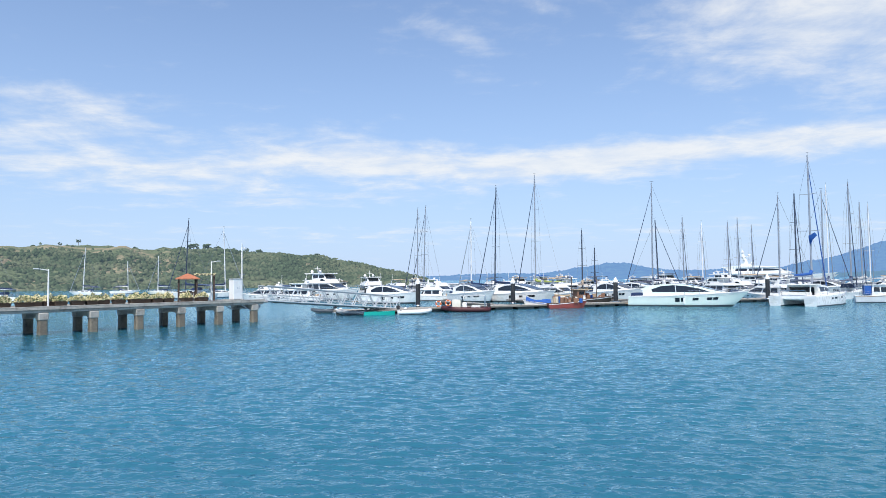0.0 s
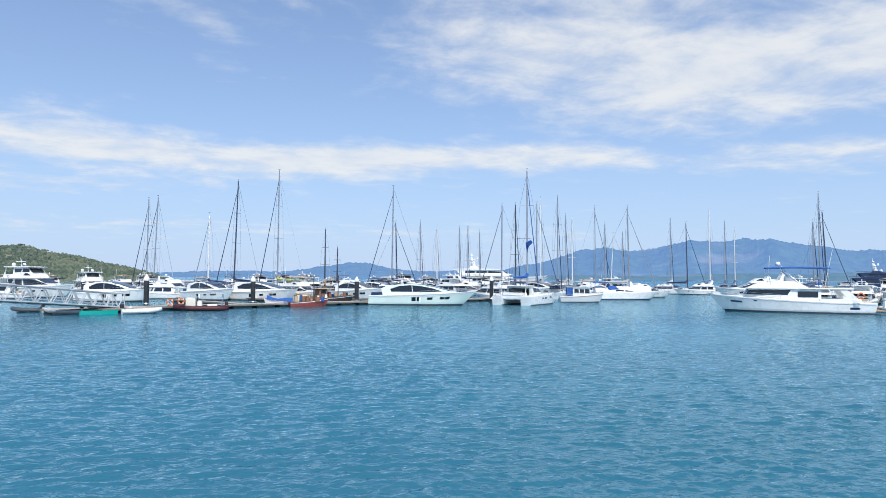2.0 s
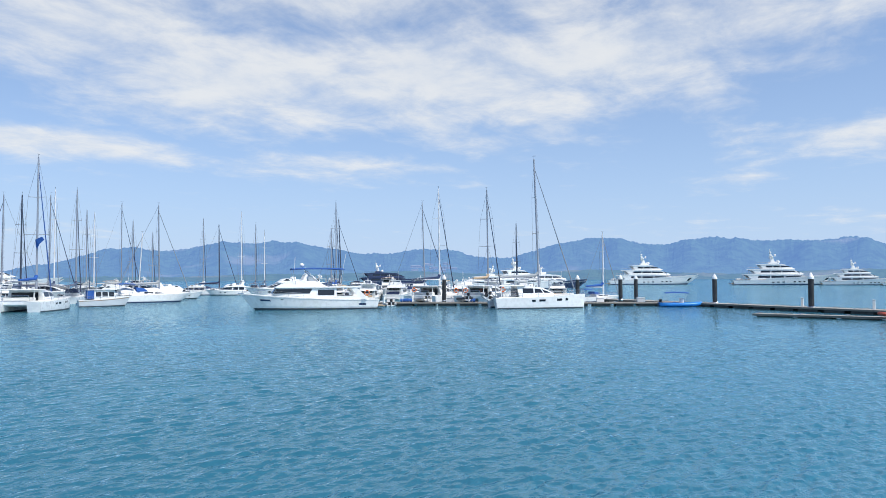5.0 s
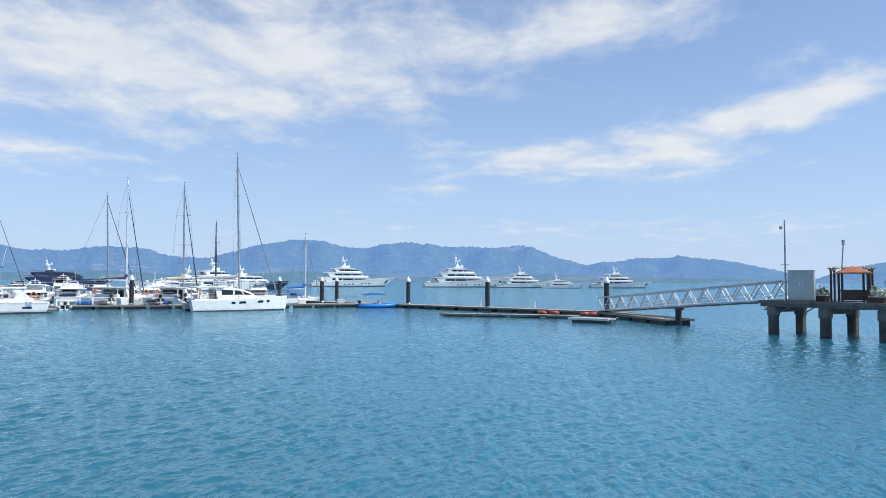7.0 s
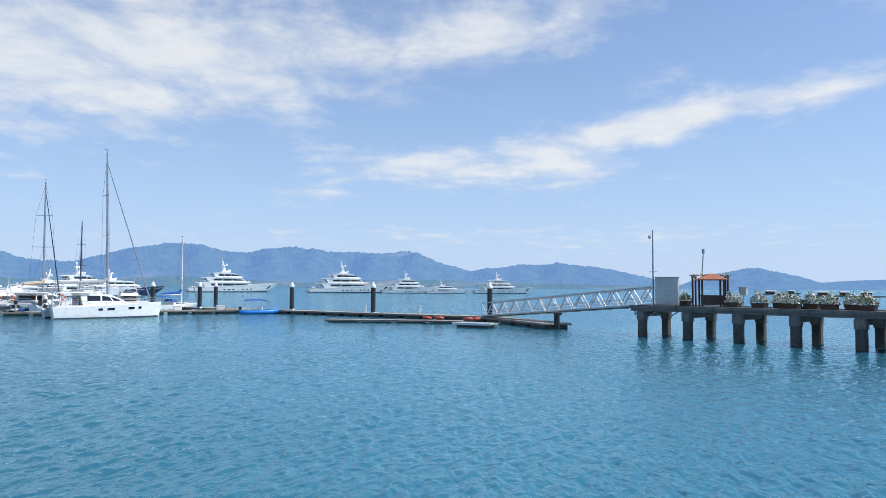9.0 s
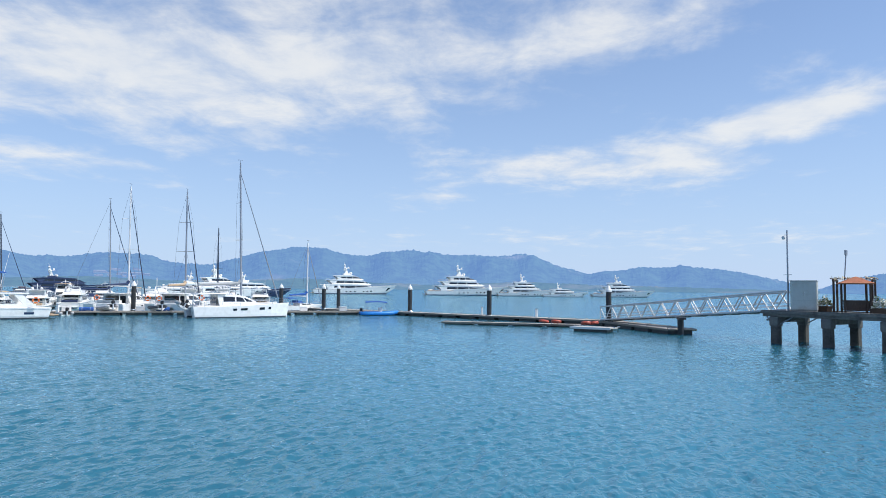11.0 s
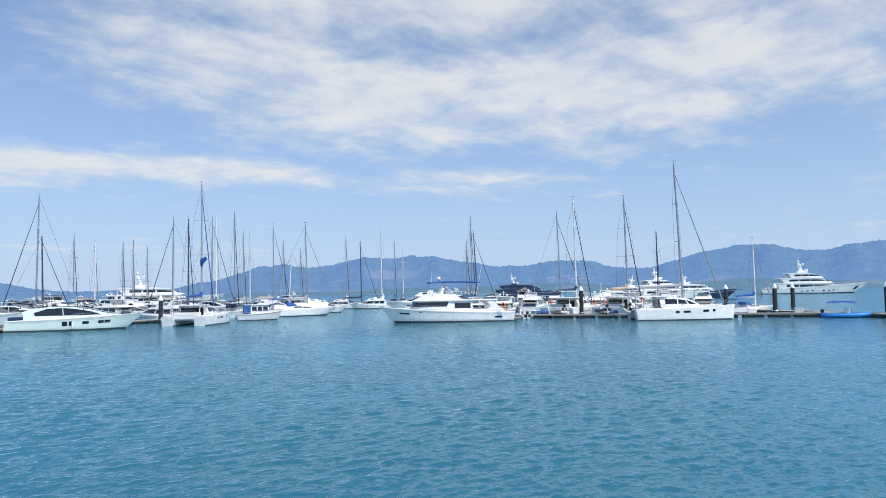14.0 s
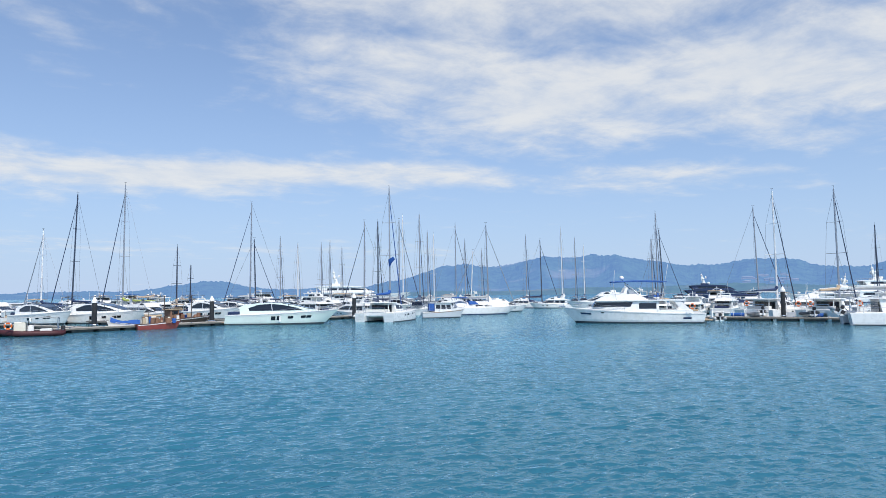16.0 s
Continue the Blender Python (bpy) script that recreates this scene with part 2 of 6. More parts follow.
# blue of the haze painted into the far slopes as a glow
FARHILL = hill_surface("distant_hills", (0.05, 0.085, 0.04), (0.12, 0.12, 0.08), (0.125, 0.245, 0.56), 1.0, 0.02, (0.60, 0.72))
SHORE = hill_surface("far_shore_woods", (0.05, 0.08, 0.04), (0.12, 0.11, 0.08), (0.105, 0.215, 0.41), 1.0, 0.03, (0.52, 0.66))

# ---- shapes ----
class Shape:
    """Collects faces for one mesh."""

    def __init__(self):
        self.v, self.f = [], []

    def put(self, verts, faces):
        k = len(self.v)
        self.v += [tuple(p) for p in verts]
        self.f += [tuple(i + k for i in face) for face in faces]
        return self

    def box(self, x0, x1, y0, y1, z0, z1):
        return self.put([(x0, y0, z0), (x1, y0, z0), (x1, y1, z0), (x0, y1, z0), (x0, y0, z1), (x1, y0, z1), (x1, y1, z1), (x0, y1, z1)],
                        [(3, 2, 1, 0), (4, 5, 6, 7), (0, 1, 5, 4), (1, 2, 6, 5), (2, 3, 7, 6), (3, 0, 4, 7)])

    def soft(self, x0, x1, y0, y1, z0, z1, c):
        """A box with chamfered edges."""
        out = []
        for z, i in ((z0, c), (z0 + c, 0), (z1 - c, 0), (z1, c)):
            k = c
            a0, a1, b0, b1 = x0 + i, x1 - i, y0 + i, y1 - i
            out.append([(a0 + k, b0, z), (a1 - k, b0, z), (a1, b0 + k, z), (a1, b1 - k, z), (a1 - k, b1, z), (a0 + k, b1, z), (a0, b1 - k, z), (a0, b0 + k, z)])
        return self.loft(out)

    def loft(self, rings, caps=True):
        """Closed rings of equal length, joined one to the next."""
        n = len(rings[0])
        verts = [p for r in rings for p in r]
        faces = [(i * n + j, i * n + (j + 1) % n, (i + 1) * n + (j + 1) % n, (i + 1) * n + j) for i in range(len(rings) - 1) for j in range(n)]
        if caps:
            faces += [tuple(range(n))[::-1], tuple(range((len(rings) - 1) * n, len(rings) * n))]
        return self.put(verts, faces)

    def tube(self, pts, r, n=6, taper=1.0):
        """A round bar through points."""
        pts = [Vector(p) for p in pts]
        rings = []
        for i, p in enumerate(pts):
            d = (pts[min(i + 1, len(pts) - 1)] - pts[max(i - 1, 0)]).normalized()
            a = d.orthogonal().normalized() if abs(d.z) > 0.95 else d.cross(Vector((0, 0, 1))).normalized()
            b = d.cross(a)
            k = r * (1 + (taper - 1) * i / max(1, len(pts) - 1))
            rings.append([p + k * (math.cos(t) * a + math.sin(t) * b) for t in (2 * math.pi * j / n for j in range(n))])
        return self.loft(rings)

    def ball(self, x, y, z, r, squash=1.0, n=8):
        rings = []
        for i in range(1, 6):
            a = math.pi * i / 6
            rings.append([(x + r * math.sin(a) * math.cos(2 * math.pi * j / n), y + r * math.sin(a) * math.sin(2 * math.pi * j / n), z - r * squash * math.cos(a)) for j in range(n)])
        return self.loft(rings)

    def ring(self, x, y, z, R, r, axis="x", n=14, m=6):
        """A torus."""
        verts, faces = [], []
        for i in range(n):
            a = 2 * math.pi * i / n
            for j in range(m):
                b = 2 * math.pi * j / m
                u, v, h = (R + r * math.cos(b)) * math.cos(a), (R + r * math.cos(b)) * math.sin(a), r * math.sin(b)
                verts.append({"x": (x + h, y + u, z + v), "y": (x + u, y + h, z + v), "z": (x + u, y + v, z + h)}[axis])
        for i in range(n):
            for j in range(m):
                faces.append((i * m + j, i * m + (j + 1) % m, ((i + 1) % n) * m + (j + 1) % m, ((i + 1) % n) * m + j))
        return self.put(verts, faces)

    def slab(self, outline, half):
        """A side outline of (x, z) points, as wide as half(x, z) to each side."""
        cols = columns(outline)
        return self.loft([[(x, half(x, lo), lo), (x, half(x, hi), hi), (x, -half(x, hi), hi), (x, -half(x, lo), lo)] for x, lo, hi in cols])

    def plate(self, outline, half, side, thick=0.025):
        """A pane that lies on the side of a slab."""
        cols = columns(outline)
        return self.loft([[(x, side * (half(x, lo) + thick), lo), (x, side * (half(x, hi) + thick), hi), (x, side * (half(x, hi) - 0.05), hi), (x, side * (half(x, lo) - 0.05), lo)] for x, lo, hi in cols])


def columns(outline):
    """Cuts a side outline into upright slices: x, lowest and highest z."""
    xs = sorted({round(x, 4) for x, z in outline})
    step = (xs[-1] - xs[0]) / 18
    fill = []
    for a, b in zip(xs, xs[1:]):
        k = max(1, int((b - a) / step + 0.5))
        fill += [a + (b - a) * i / k for i in range(k)]
    out = []
    for x in fill + [xs[-1]]:
        x = min(max(x, xs[0] + 0.0008), xs[-1] - 0.0008)
        cut = []
        for (x0, z0), (x1, z1) in zip(outline, outline[1:] + outline[:1]):
            if min(x0, x1) <= x <= max(x0, x1) and x0 != x1:
                cut.append(z0 + (z1 - z0) * (x - x0) / (x1 - x0))
        out.append((x, min(cut), max(max(cut), min(cut) + 0.004)))
    return out


def part(name, shape, material, parent=None, label="", smooth=False, bevel=0.0):
    """Links a shape as one mesh object, under a thing or a part where one is given."""
    mesh = bpy.data.meshes.new(name)
    bm = bmesh.new()
    vs = [bm.verts.new(p) for p in shape.v]
    for f in shape.f:
        try:
            bm.faces.new([vs[i] for i in f])
        except ValueError:
            pass
    bmesh.ops.remove_doubles(bm, verts=bm.verts, dist=0.0005)
    bmesh.ops.recalc_face_normals(bm, faces=bm.faces)
    if bevel:
        bmesh.ops.bevel(bm, geom=[e for e in bm.edges if e.is_manifold and e.calc_face_angle(0) > 0.5], offset=bevel, segments=1, affect="EDGES", clamp_overlap=True)
    bm.to_mesh(mesh)
    bm.free()
    mesh.materials.append(material)
    if smooth:
        for p in mesh.polygons:
            p.use_smooth = True
    ob = new(name, mesh)
    if parent:
        ob.parent = parent
    if label:
        ob["label"] = label
    return ob


def thing(name, m, label, category, group=""):
    e = new(name)
    e.empty_display_size = 0.3
    e.matrix_world = m
    return tagged(e, label, category, group)


def setting(name, shape, material, label, smooth=False):
    return tagged(part(name, shape, material, smooth=smooth), label, name.split("_")[0], kind="structure")


# ---- sea and hills ----
def bulk(name, verts, faces, material, smooth=False):
    """A large mesh, linked as it is."""
    mesh = bpy.data.meshes.new(name)
    mesh.from_pydata(verts, [], faces)
    mesh.materials.append(material)
    mesh.polygons.foreach_set("use_smooth", [smooth] * len(mesh.polygons))
    mesh.update()
    return new(name, mesh)


def sea():
    """One sheet to the horizon, with real wavelets in the open basin in front of the quay."""
    rng = np.random.default_rng(4)
    turns = np.concatenate([np.arange(-127, 37, 0.16), np.arange(37, 233, 4.0)])
    radii = [2.0, 5.0, 8.0, 10.5]
    while radii[-1] < 124:
        radii.append(radii[-1] * 1.004)
    radii += [140, 165, 220, 320, 500, 900, 1600, 3000, 4990]
    radii = np.array(radii)
    a, r = np.meshgrid(np.radians(turns), radii)
    x, y = -np.sin(a) * r, np.cos(a) * r
    z = np.zeros_like(x)
    grid = r * 0.0044
    for i in range(64):
        wave = 0.19 * (5.0 ** (i / 63.0))
        way = radians(62 + rng.normal(0, 24))
        k = 2 * math.pi / wave
        amp = 0.0074 * wave ** 0.9 * np.clip((wave / grid - 2.0) / 1.5, 0, 1)
        bunch = 0.65 + 0.35 * np.sin(x * rng.uniform(-0.5, 0.5) + y * rng.uniform(-0.5, 0.5) + rng.uniform(0, 6))
        z += amp * bunch * np.sin(k * (x * math.cos(way) + y * math.sin(way)) + rng.uniform(0, 6.3))
    z *= np.clip((r - 8.0) / 4.0, 0, 1) * np.clip((123.0 - r) / 80.0, 0, 1) * ((turns > -127) & (turns < 36.8))[None, :]
    z[r > 123] = 0.0
    n, m = len(turns), len(radii)
    verts = np.stack([x, y, z], -1).reshape(-1, 3)
    verts = np.vstack([verts, [[0, 0, 0]]])
    i, j = np.meshgrid(np.arange(m - 1), np.arange(n), indexing="ij")
    k = (j + 1) % n
    quads = np.stack([i * n + j, i * n + k, (i + 1) * n + k, (i + 1) * n + j], -1).reshape(-1, 4)[:, ::-1]
    faces = quads.tolist() + [(m * n, (q + 1) % n, q)[::-1] for q in range(n)]
    tagged(bulk("water", verts.tolist(), faces, SEA, True), "rippled turquoise blue sea water in a sheltered bay", "water", kind="structure")


def hills(name, label, ridge, b0, b1, near, crest, far, material, rough, steps, canopy=0.0):
    """A range of hills round the bay; ridge holds the crest's height in degrees at even bearings from b0 to b1."""
    s = Shape()
    rows = 26
    verts = []
    for i in range(steps + 1):
        b = b0 + (b1 - b0) * i / steps
        q = (len(ridge) - 1) * i / steps
        k = min(int(q), len(ridge) - 2)
        u = q - k
        p0, p1, p2, p3 = (ridge[min(max(k + o, 0), len(ridge) - 1)] for o in (-1, 0, 1, 2))
        top = p1 + 0.5 * u * (p2 - p0 + u * (2 * p0 - 5 * p1 + 4 * p2 - p3 + u * (3 * (p1 - p2) + p3 - p0)))
        top = math.tan(radians(max(top, 0.01))) * crest + EYE
        for r in range(rows):
            q = r / (rows - 1)
            d = near + (far - near) * q
            rise = math.sin(min(1.0, (d - near) / (crest - near)) * math.pi / 2) ** 1.2 if d < crest else math.cos((d - crest) / (far - crest) * math.pi / 2)
            x, y = spot(b, d)
            wob = noise.fractal(Vector((x, y, 0)) / (crest * 0.06), 0.8, 2.1, 7) * rough
            fold = noise.noise(Vector((b * 0.5, q * 0.8, 3.0))) * 0.55 * math.sin(min(1.0, rise) * math.pi)
            z = top * rise * (1 + fold) + wob * rise ** 0.5 * min(1.0, top / (rough * 4)) + 2.0 * min(1.0, q * 40) - 1.0
            z += noise.noise(Vector((x, y, 5)) / 16.0) * rough * 0.22 * rise
            z += canopy * rise * (noise.noise(Vector((x, y, 9)) / 11.0) + 0.6 * noise.noise(Vector((x, y, 2)) / 5.5))
            verts.append((x, y, z))
    faces = [(i * rows + k, (i + 1) * rows + k, (i + 1) * rows + k + 1, i * rows + k + 1) for i in range(steps) for k in range(rows - 1)]
    s.put(verts, faces)
    ob = tagged(part(name, s, material, smooth=True), label, "hills", kind="structure")
    return verts, rows


sea()
NEAR_RIDGE = [1.6, 1.68, 1.76, 1.84, 1.92, 2.0, 2.08, 2.16, 2.23, 2.29, 2.34, 2.4, 2.43, 2.45, 2.5, 2.63, 2.7, 2.58, 2.44, 2.37, 2.38, 2.33, 2.15, 1.99, 1.84, 1.61, 1.3, 0.82, 0.42, 0.0]
FAR_RIDGE = [0.25, 0.25, 0.25, 0.25, 0.25, 0.25, 0.26, 0.24, 0.24, 0.34, 0.36, 0.38, 0.42, 0.62, 0.92, 1.12, 0.85, 0.55, 0.45, 0.5, 0.55, 0.62, 0.93, 1.3, 2.1, 2.51, 2.11, 2.33, 2.71, 2.85, 2.94, 2.97,
             2.68, 2.36, 2.08, 2.02, 2.26, 2.44, 2.15, 1.67, 1.59, 2.13, 2.64, 2.99, 3.2, 3.01, 2.6, 2.83, 3.04, 2.97, 2.69, 2.65, 2.77, 2.73, 2.1, 1.55, 1.36, 1.49, 1.73, 1.9, 1.79, 1.52, 1.09, 0.55, 0.1]
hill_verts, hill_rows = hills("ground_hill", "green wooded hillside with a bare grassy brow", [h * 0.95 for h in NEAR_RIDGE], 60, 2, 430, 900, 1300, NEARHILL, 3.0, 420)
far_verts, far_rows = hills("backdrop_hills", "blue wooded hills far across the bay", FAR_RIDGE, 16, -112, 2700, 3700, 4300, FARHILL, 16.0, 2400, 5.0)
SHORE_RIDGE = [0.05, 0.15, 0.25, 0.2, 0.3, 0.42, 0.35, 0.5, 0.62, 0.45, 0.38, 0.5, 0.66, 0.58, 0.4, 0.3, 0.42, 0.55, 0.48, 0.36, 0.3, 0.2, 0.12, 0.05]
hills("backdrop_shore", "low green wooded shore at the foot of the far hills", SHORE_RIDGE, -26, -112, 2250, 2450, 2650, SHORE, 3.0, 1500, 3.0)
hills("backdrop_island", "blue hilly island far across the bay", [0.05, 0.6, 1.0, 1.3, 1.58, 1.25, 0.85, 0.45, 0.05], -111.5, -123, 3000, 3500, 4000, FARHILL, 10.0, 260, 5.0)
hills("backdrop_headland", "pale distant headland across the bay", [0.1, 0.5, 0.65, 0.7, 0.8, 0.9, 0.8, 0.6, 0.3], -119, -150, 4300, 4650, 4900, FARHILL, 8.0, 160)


def quay():
    """The concrete quay behind and under the eye, from which both piers start."""
    s = Shape()
    out = [Vector((*spot(44, 170), 0)) + Vector((0.7, 0.7, 0)), Vector((*spot(-136, 170), 0)) + Vector((0.7, 0.7, 0)), Vector((*spot(-136, 170), 0)) + Vector((-90, -90, 0)), Vector((*spot(44, 170), 0)) + Vector((-90, -90, 0))]
    s.loft([[(p.x, p.y, -1.5) for p in out], [(p.x, p.y, 2.3) for p in out]])
    tagged(part("ground_quay", s, CONCRETE), "plain grey concrete quay along the harbour", "quay", kind="structure")


quay()


def woods():
    """Tree crowns all over the near hillside, but for its grassy brow."""
    rng = random.Random(11)
    base = [(0, 0, 1)] + [(0.9 * math.cos(t), 0.9 * math.sin(t), 0.45) for t in (2 * math.pi * i / 5 for i in range(5))] + [
        (0.95 * math.cos(t), 0.95 * math.sin(t), -0.3) for t in (2 * math.pi * (i + 0.5) / 5 for i in range(5))]
    tri = [(0, 1 + i, 1 + (i + 1) % 5) for i in range(5)] + [(1 + i, 6 + i, 1 + (i + 1) % 5) for i in range(5)] + [(1 + (i + 1) % 5, 6 + i, 6 + (i + 1) % 5) for i in range(5)]
    verts, faces = [], []
    for _ in range(30000):
        q, r = rng.random(), rng.random() ** 0.8
        col = int((0.40 + 0.60 * q) * 420)
        row = int(r * 14.5)
        bear = 60 - 58 * (0.40 + 0.60 * q)
        fr = rng.random()
        x, y, z = (p + (q2 - p) * fr for p, q2 in zip(hill_verts[col * hill_rows + row], hill_verts[col * hill_rows + row + 1]))
        dens = noise.noise(Vector((x, y, 0)) / 60.0)
        if bear > 21.5 and row > 5.6 + 2.5 * dens:
            if rng.random() < 0.993:
                continue
        if dens < -0.28 and rng.random() < 0.8:
            continue
        x += rng.uniform(-14, 14)
        y += rng.uniform(-9, 9)
        s = rng.uniform(0.7, 1.9) * (1.3 if bear < 22 and row > 11 else 1.0)
        k = len(verts)
        verts += [(x + s * px * rng.uniform(0.7, 1.3), y + s * py * rng.uniform(0.7, 1.3), z + s * 0.3 + s * pz * rng.uniform(0.7, 1.25)) for px, py, pz in base]
        faces += [tuple(k + i for i in f) for f in tri]
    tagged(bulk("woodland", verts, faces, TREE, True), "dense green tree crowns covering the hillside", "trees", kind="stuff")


woods()


def crest_tree(bearing, dist, z, h, spread):
    """A tree that stands out on the skyline."""
    e = thing("tree", pose(*spot(bearing, dist), z, 0, 0, bearing * 37), "dark green tree standing out on the hill's skyline", "tree", "skyline trees")
    part("trunk", Shape().tube([(0, 0, -2), (0.2, 0, h * 0.35), (0, 0.3, h * 0.7)], 0.35, 6, 0.5), BARK, e)
    for a in (0.3, 2.2, 4.4):
        part("limb", Shape().tube([(0.1, 0, h * 0.45), (math.cos(a) * spread * 0.5, math.sin(a) * spread * 0.5, h * 0.75)], 0.16, 5, 0.4), BARK, e)
    rng = random.Random(int(bearing * 10))
    s = Shape()
    for _ in range(46):
        a, r = rng.uniform(0, 6.3), spread * rng.random() ** 0.5
        s.ball(r * math.cos(a), r * math.sin(a), h * rng.uniform(0.62, 1.0) - 0.25 * r, spread * rng.uniform(0.14, 0.3), rng.uniform(0.5, 0.9), 6)
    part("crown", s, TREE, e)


for bearing, h, spread in ((30.9, 7, 3.2), (29.2, 8, 2.4), (28.0, 10, 2.6), (24.2, 7, 3.0), (20.9, 9, 4.0), (20.0, 13, 6.0), (19.0, 12, 5.0), (18.2, 9, 4.5), (16.0, 10, 3.0), (15.0, 9, 4.5), (13.0, 8, 4.0), (10.4, 8, 3.6)):
    col = round((60 - bearing) / 58 * 420)
    x, y, z = hill_verts[col * hill_rows + 14]
    crest_tree(bearing, math.hypot(x, y), z, h, spread)

# ---- boats ----
class Hull:
    """A hull's lines: bow along +x, waterline at z = 0, amidships at x = 0."""

    def __init__(self, L, B, aft, bow, transom=0.85, rake=0.1, flare=0.25, full=2.2, stern_rake=0.0, widest=0.4):
        self.L, self.B, self.aft, self.bow = L, B, aft, bow
        self.transom, self.rake, self.flare, self.full, self.stern_rake, self.widest = transom, rake, flare, full, stern_rake, widest

    def deck(self, s):
        return self.aft + (self.bow - self.aft) * s ** 1.7

    def half(self, s):
        if s < self.widest:
            q = s / self.widest
            k = self.transom + (1 - self.transom) * math.sin(q * math.pi / 2)
        else:
            k = 1 - ((s - self.widest) / (1 - self.widest)) ** self.full
        return max(0.01, k * self.B / 2)

    def point(self, s, v, side=1, out=0.0):
        """s from stern to stem, v from the waterline (0) to the deck edge (1); below 0 is under water."""
        z = self.deck(s) * v if v >= 0 else v * 0.6
        lean = 1 - self.flare * (1 - max(v, 0)) * (0.25 + 0.75 * s ** 2)
        if v < 0:
            lean *= 1 + v * 0.6
        y = self.half(s) * lean + out
        x = -self.L / 2 + self.L * s - self.rake * self.L * (1 - v) * s ** 4 + self.stern_rake * (v if v > 0 else 0) * (1 - s) ** 6
        return x, side * y, z

    def skin(self, v0, v1, out=0.0, rows=5, cols=22, closed=True):
        rings = []
        for i in range(cols + 1):
            s = (i / cols) ** 0.85
            port = [self.point(s, v0 + (v1 - v0) * j / rows, 1, out) for j in range(rows + 1)]
            star = [self.point(s, v0 + (v1 - v0) * j / rows, -1, out) for j in range(rows, -1, -1)]
            rings.append(port[::-1] + star[::-1])
        return Shape().loft(rings, caps=closed)

    def strip(self, v0, v1, s0, s1, side, out=0.02, n=14):
        """A band laid on one side."""
        rings = []
        for i in range(n + 1):
            s = s0 + (s1 - s0) * i / n
            a, b = self.point(s, v0, side, out), self.point(s, v1, side, out)
            c, d = self.point(s, v1, side, -0.03), self.point(s, v0, side, -0.03)
            rings.append([a, b, c, d])
        return Shape().loft(rings)

    def rail(self, s0, s1, side, h, gap=1.6, inset=0.08, wires=(1.0, 0.55)):
        sh = Shape()
        n = max(2, int(self.L * (s1 - s0) / gap))
        tops = []
        for i in range(n + 1):
            x, y, z = self.point(s0 + (s1 - s0) * i / n, 1, side, -inset)
            if y * side < 0:
                y = 0.0
            sh.tube([(x, y, z), (x, y, z + h)], 0.02, 4)
            tops.append((x, y, z))
        for k in wires:
            sh.tube([(x, y, z + h * k) for x, y, z in tops], 0.016, 4)
        return sh


def hull_parts(e, h, hull_mat, deck_mat=None, boot=None, stripe=None):
    part("hull", h.skin(-0.8, 1.0), hull_mat, e, smooth=False)
    sh = Shape()
    ring = [h.point(i / 20, 1, 1, -0.02) for i in range(20)]
    ring = ring + [h.point(1, 1, 1, -0.02)] + [(x, -y, z) for x, y, z in ring[::-1]]
    lo = [(x, y, z + 0.004) for x, y, z in ring]
    sh.loft([lo, [(x * 0.999, y * 0.98, z + 0.05) for x, y, z in ring]])
    part("deck", sh, deck_mat or DECK, e)
    if boot:
        for side in (1, -1):
            part("boot_stripe", h.strip(0.0, 0.13, 0.0, 0.99, side, 0.012), boot, e, "dark waterline stripe")
    if stripe:
        mat, v0, v1 = stripe
        for side in (1, -1):
            part("rubbing_strake", h.strip(v0, v1, 0.01, 0.985, side, 0.03), mat, e)


def panes(e, spans, half, name="window", mat=None, thick=0.025):
    for outline in spans:
        for side in (1, -1):
            part(name, Shape().plate(outline, half, side, thick), mat or GLASS, e)


def taper(w, x0, x1, nose, z0=0.0, lean=0.12):
    """Half width that narrows towards the bow between x0 and x1 and leans in with height."""
    def half(x, z):
        q = min(1.0, max(0.0, (x - x0) / (x1 - x0)))
        return max(0.05, w * (1 - (1 - nose) * q * q) - lean * (z - z0))
    return half


def radar_arch(e, x, z, w, h, mat=None):
    mat = mat or GELCOAT
    s = Shape()
    for side in (1, -1):
        s.loft([[(x - 0.5, side * w, z), (x + 0.3, side * w, z), (x + 0.3, side * (w - 0.12), z), (x - 0.5, side * (w - 0.12), z)],
                [(x - 0.9, side * w * 0.85, z + h), (x - 0.3, side * w * 0.85, z + h), (x - 0.3, side * (w * 0.85 - 0.12), z + h), (x - 0.9, side * (w * 0.85 - 0.12), z + h)]])
    s.box(x - 0.9, x - 0.3, -w * 0.85, w * 0.85, z + h - 0.02, z + h + 0.12)
    part("radar_arch", s, mat, e)
    part("radar_dome", Shape().ball(x - 0.6, 0.35 * w, z + h + 0.34, 0.27, 0.75), GELCOAT, e, smooth=True)
    part("antenna", Shape().tube([(x - 0.6, -0.6 * w, z + h + 0.1), (x - 0.8, -0.6 * w, z + h + 2.0)], 0.025, 4), WHITEPAINT, e)


def fenders(e, h, side, spots):
    for s in spots:
        x, y, z = h.point(s, 0.75, side, 0.14)
        part("fender", Shape().tube([(x, y, z - 0.75), (x, y, z - 0.65), (x, y, z - 0.1), (x, y, z)], 0.13, 8), WHITEPAINT if s > 0.4 else NAVY, e)


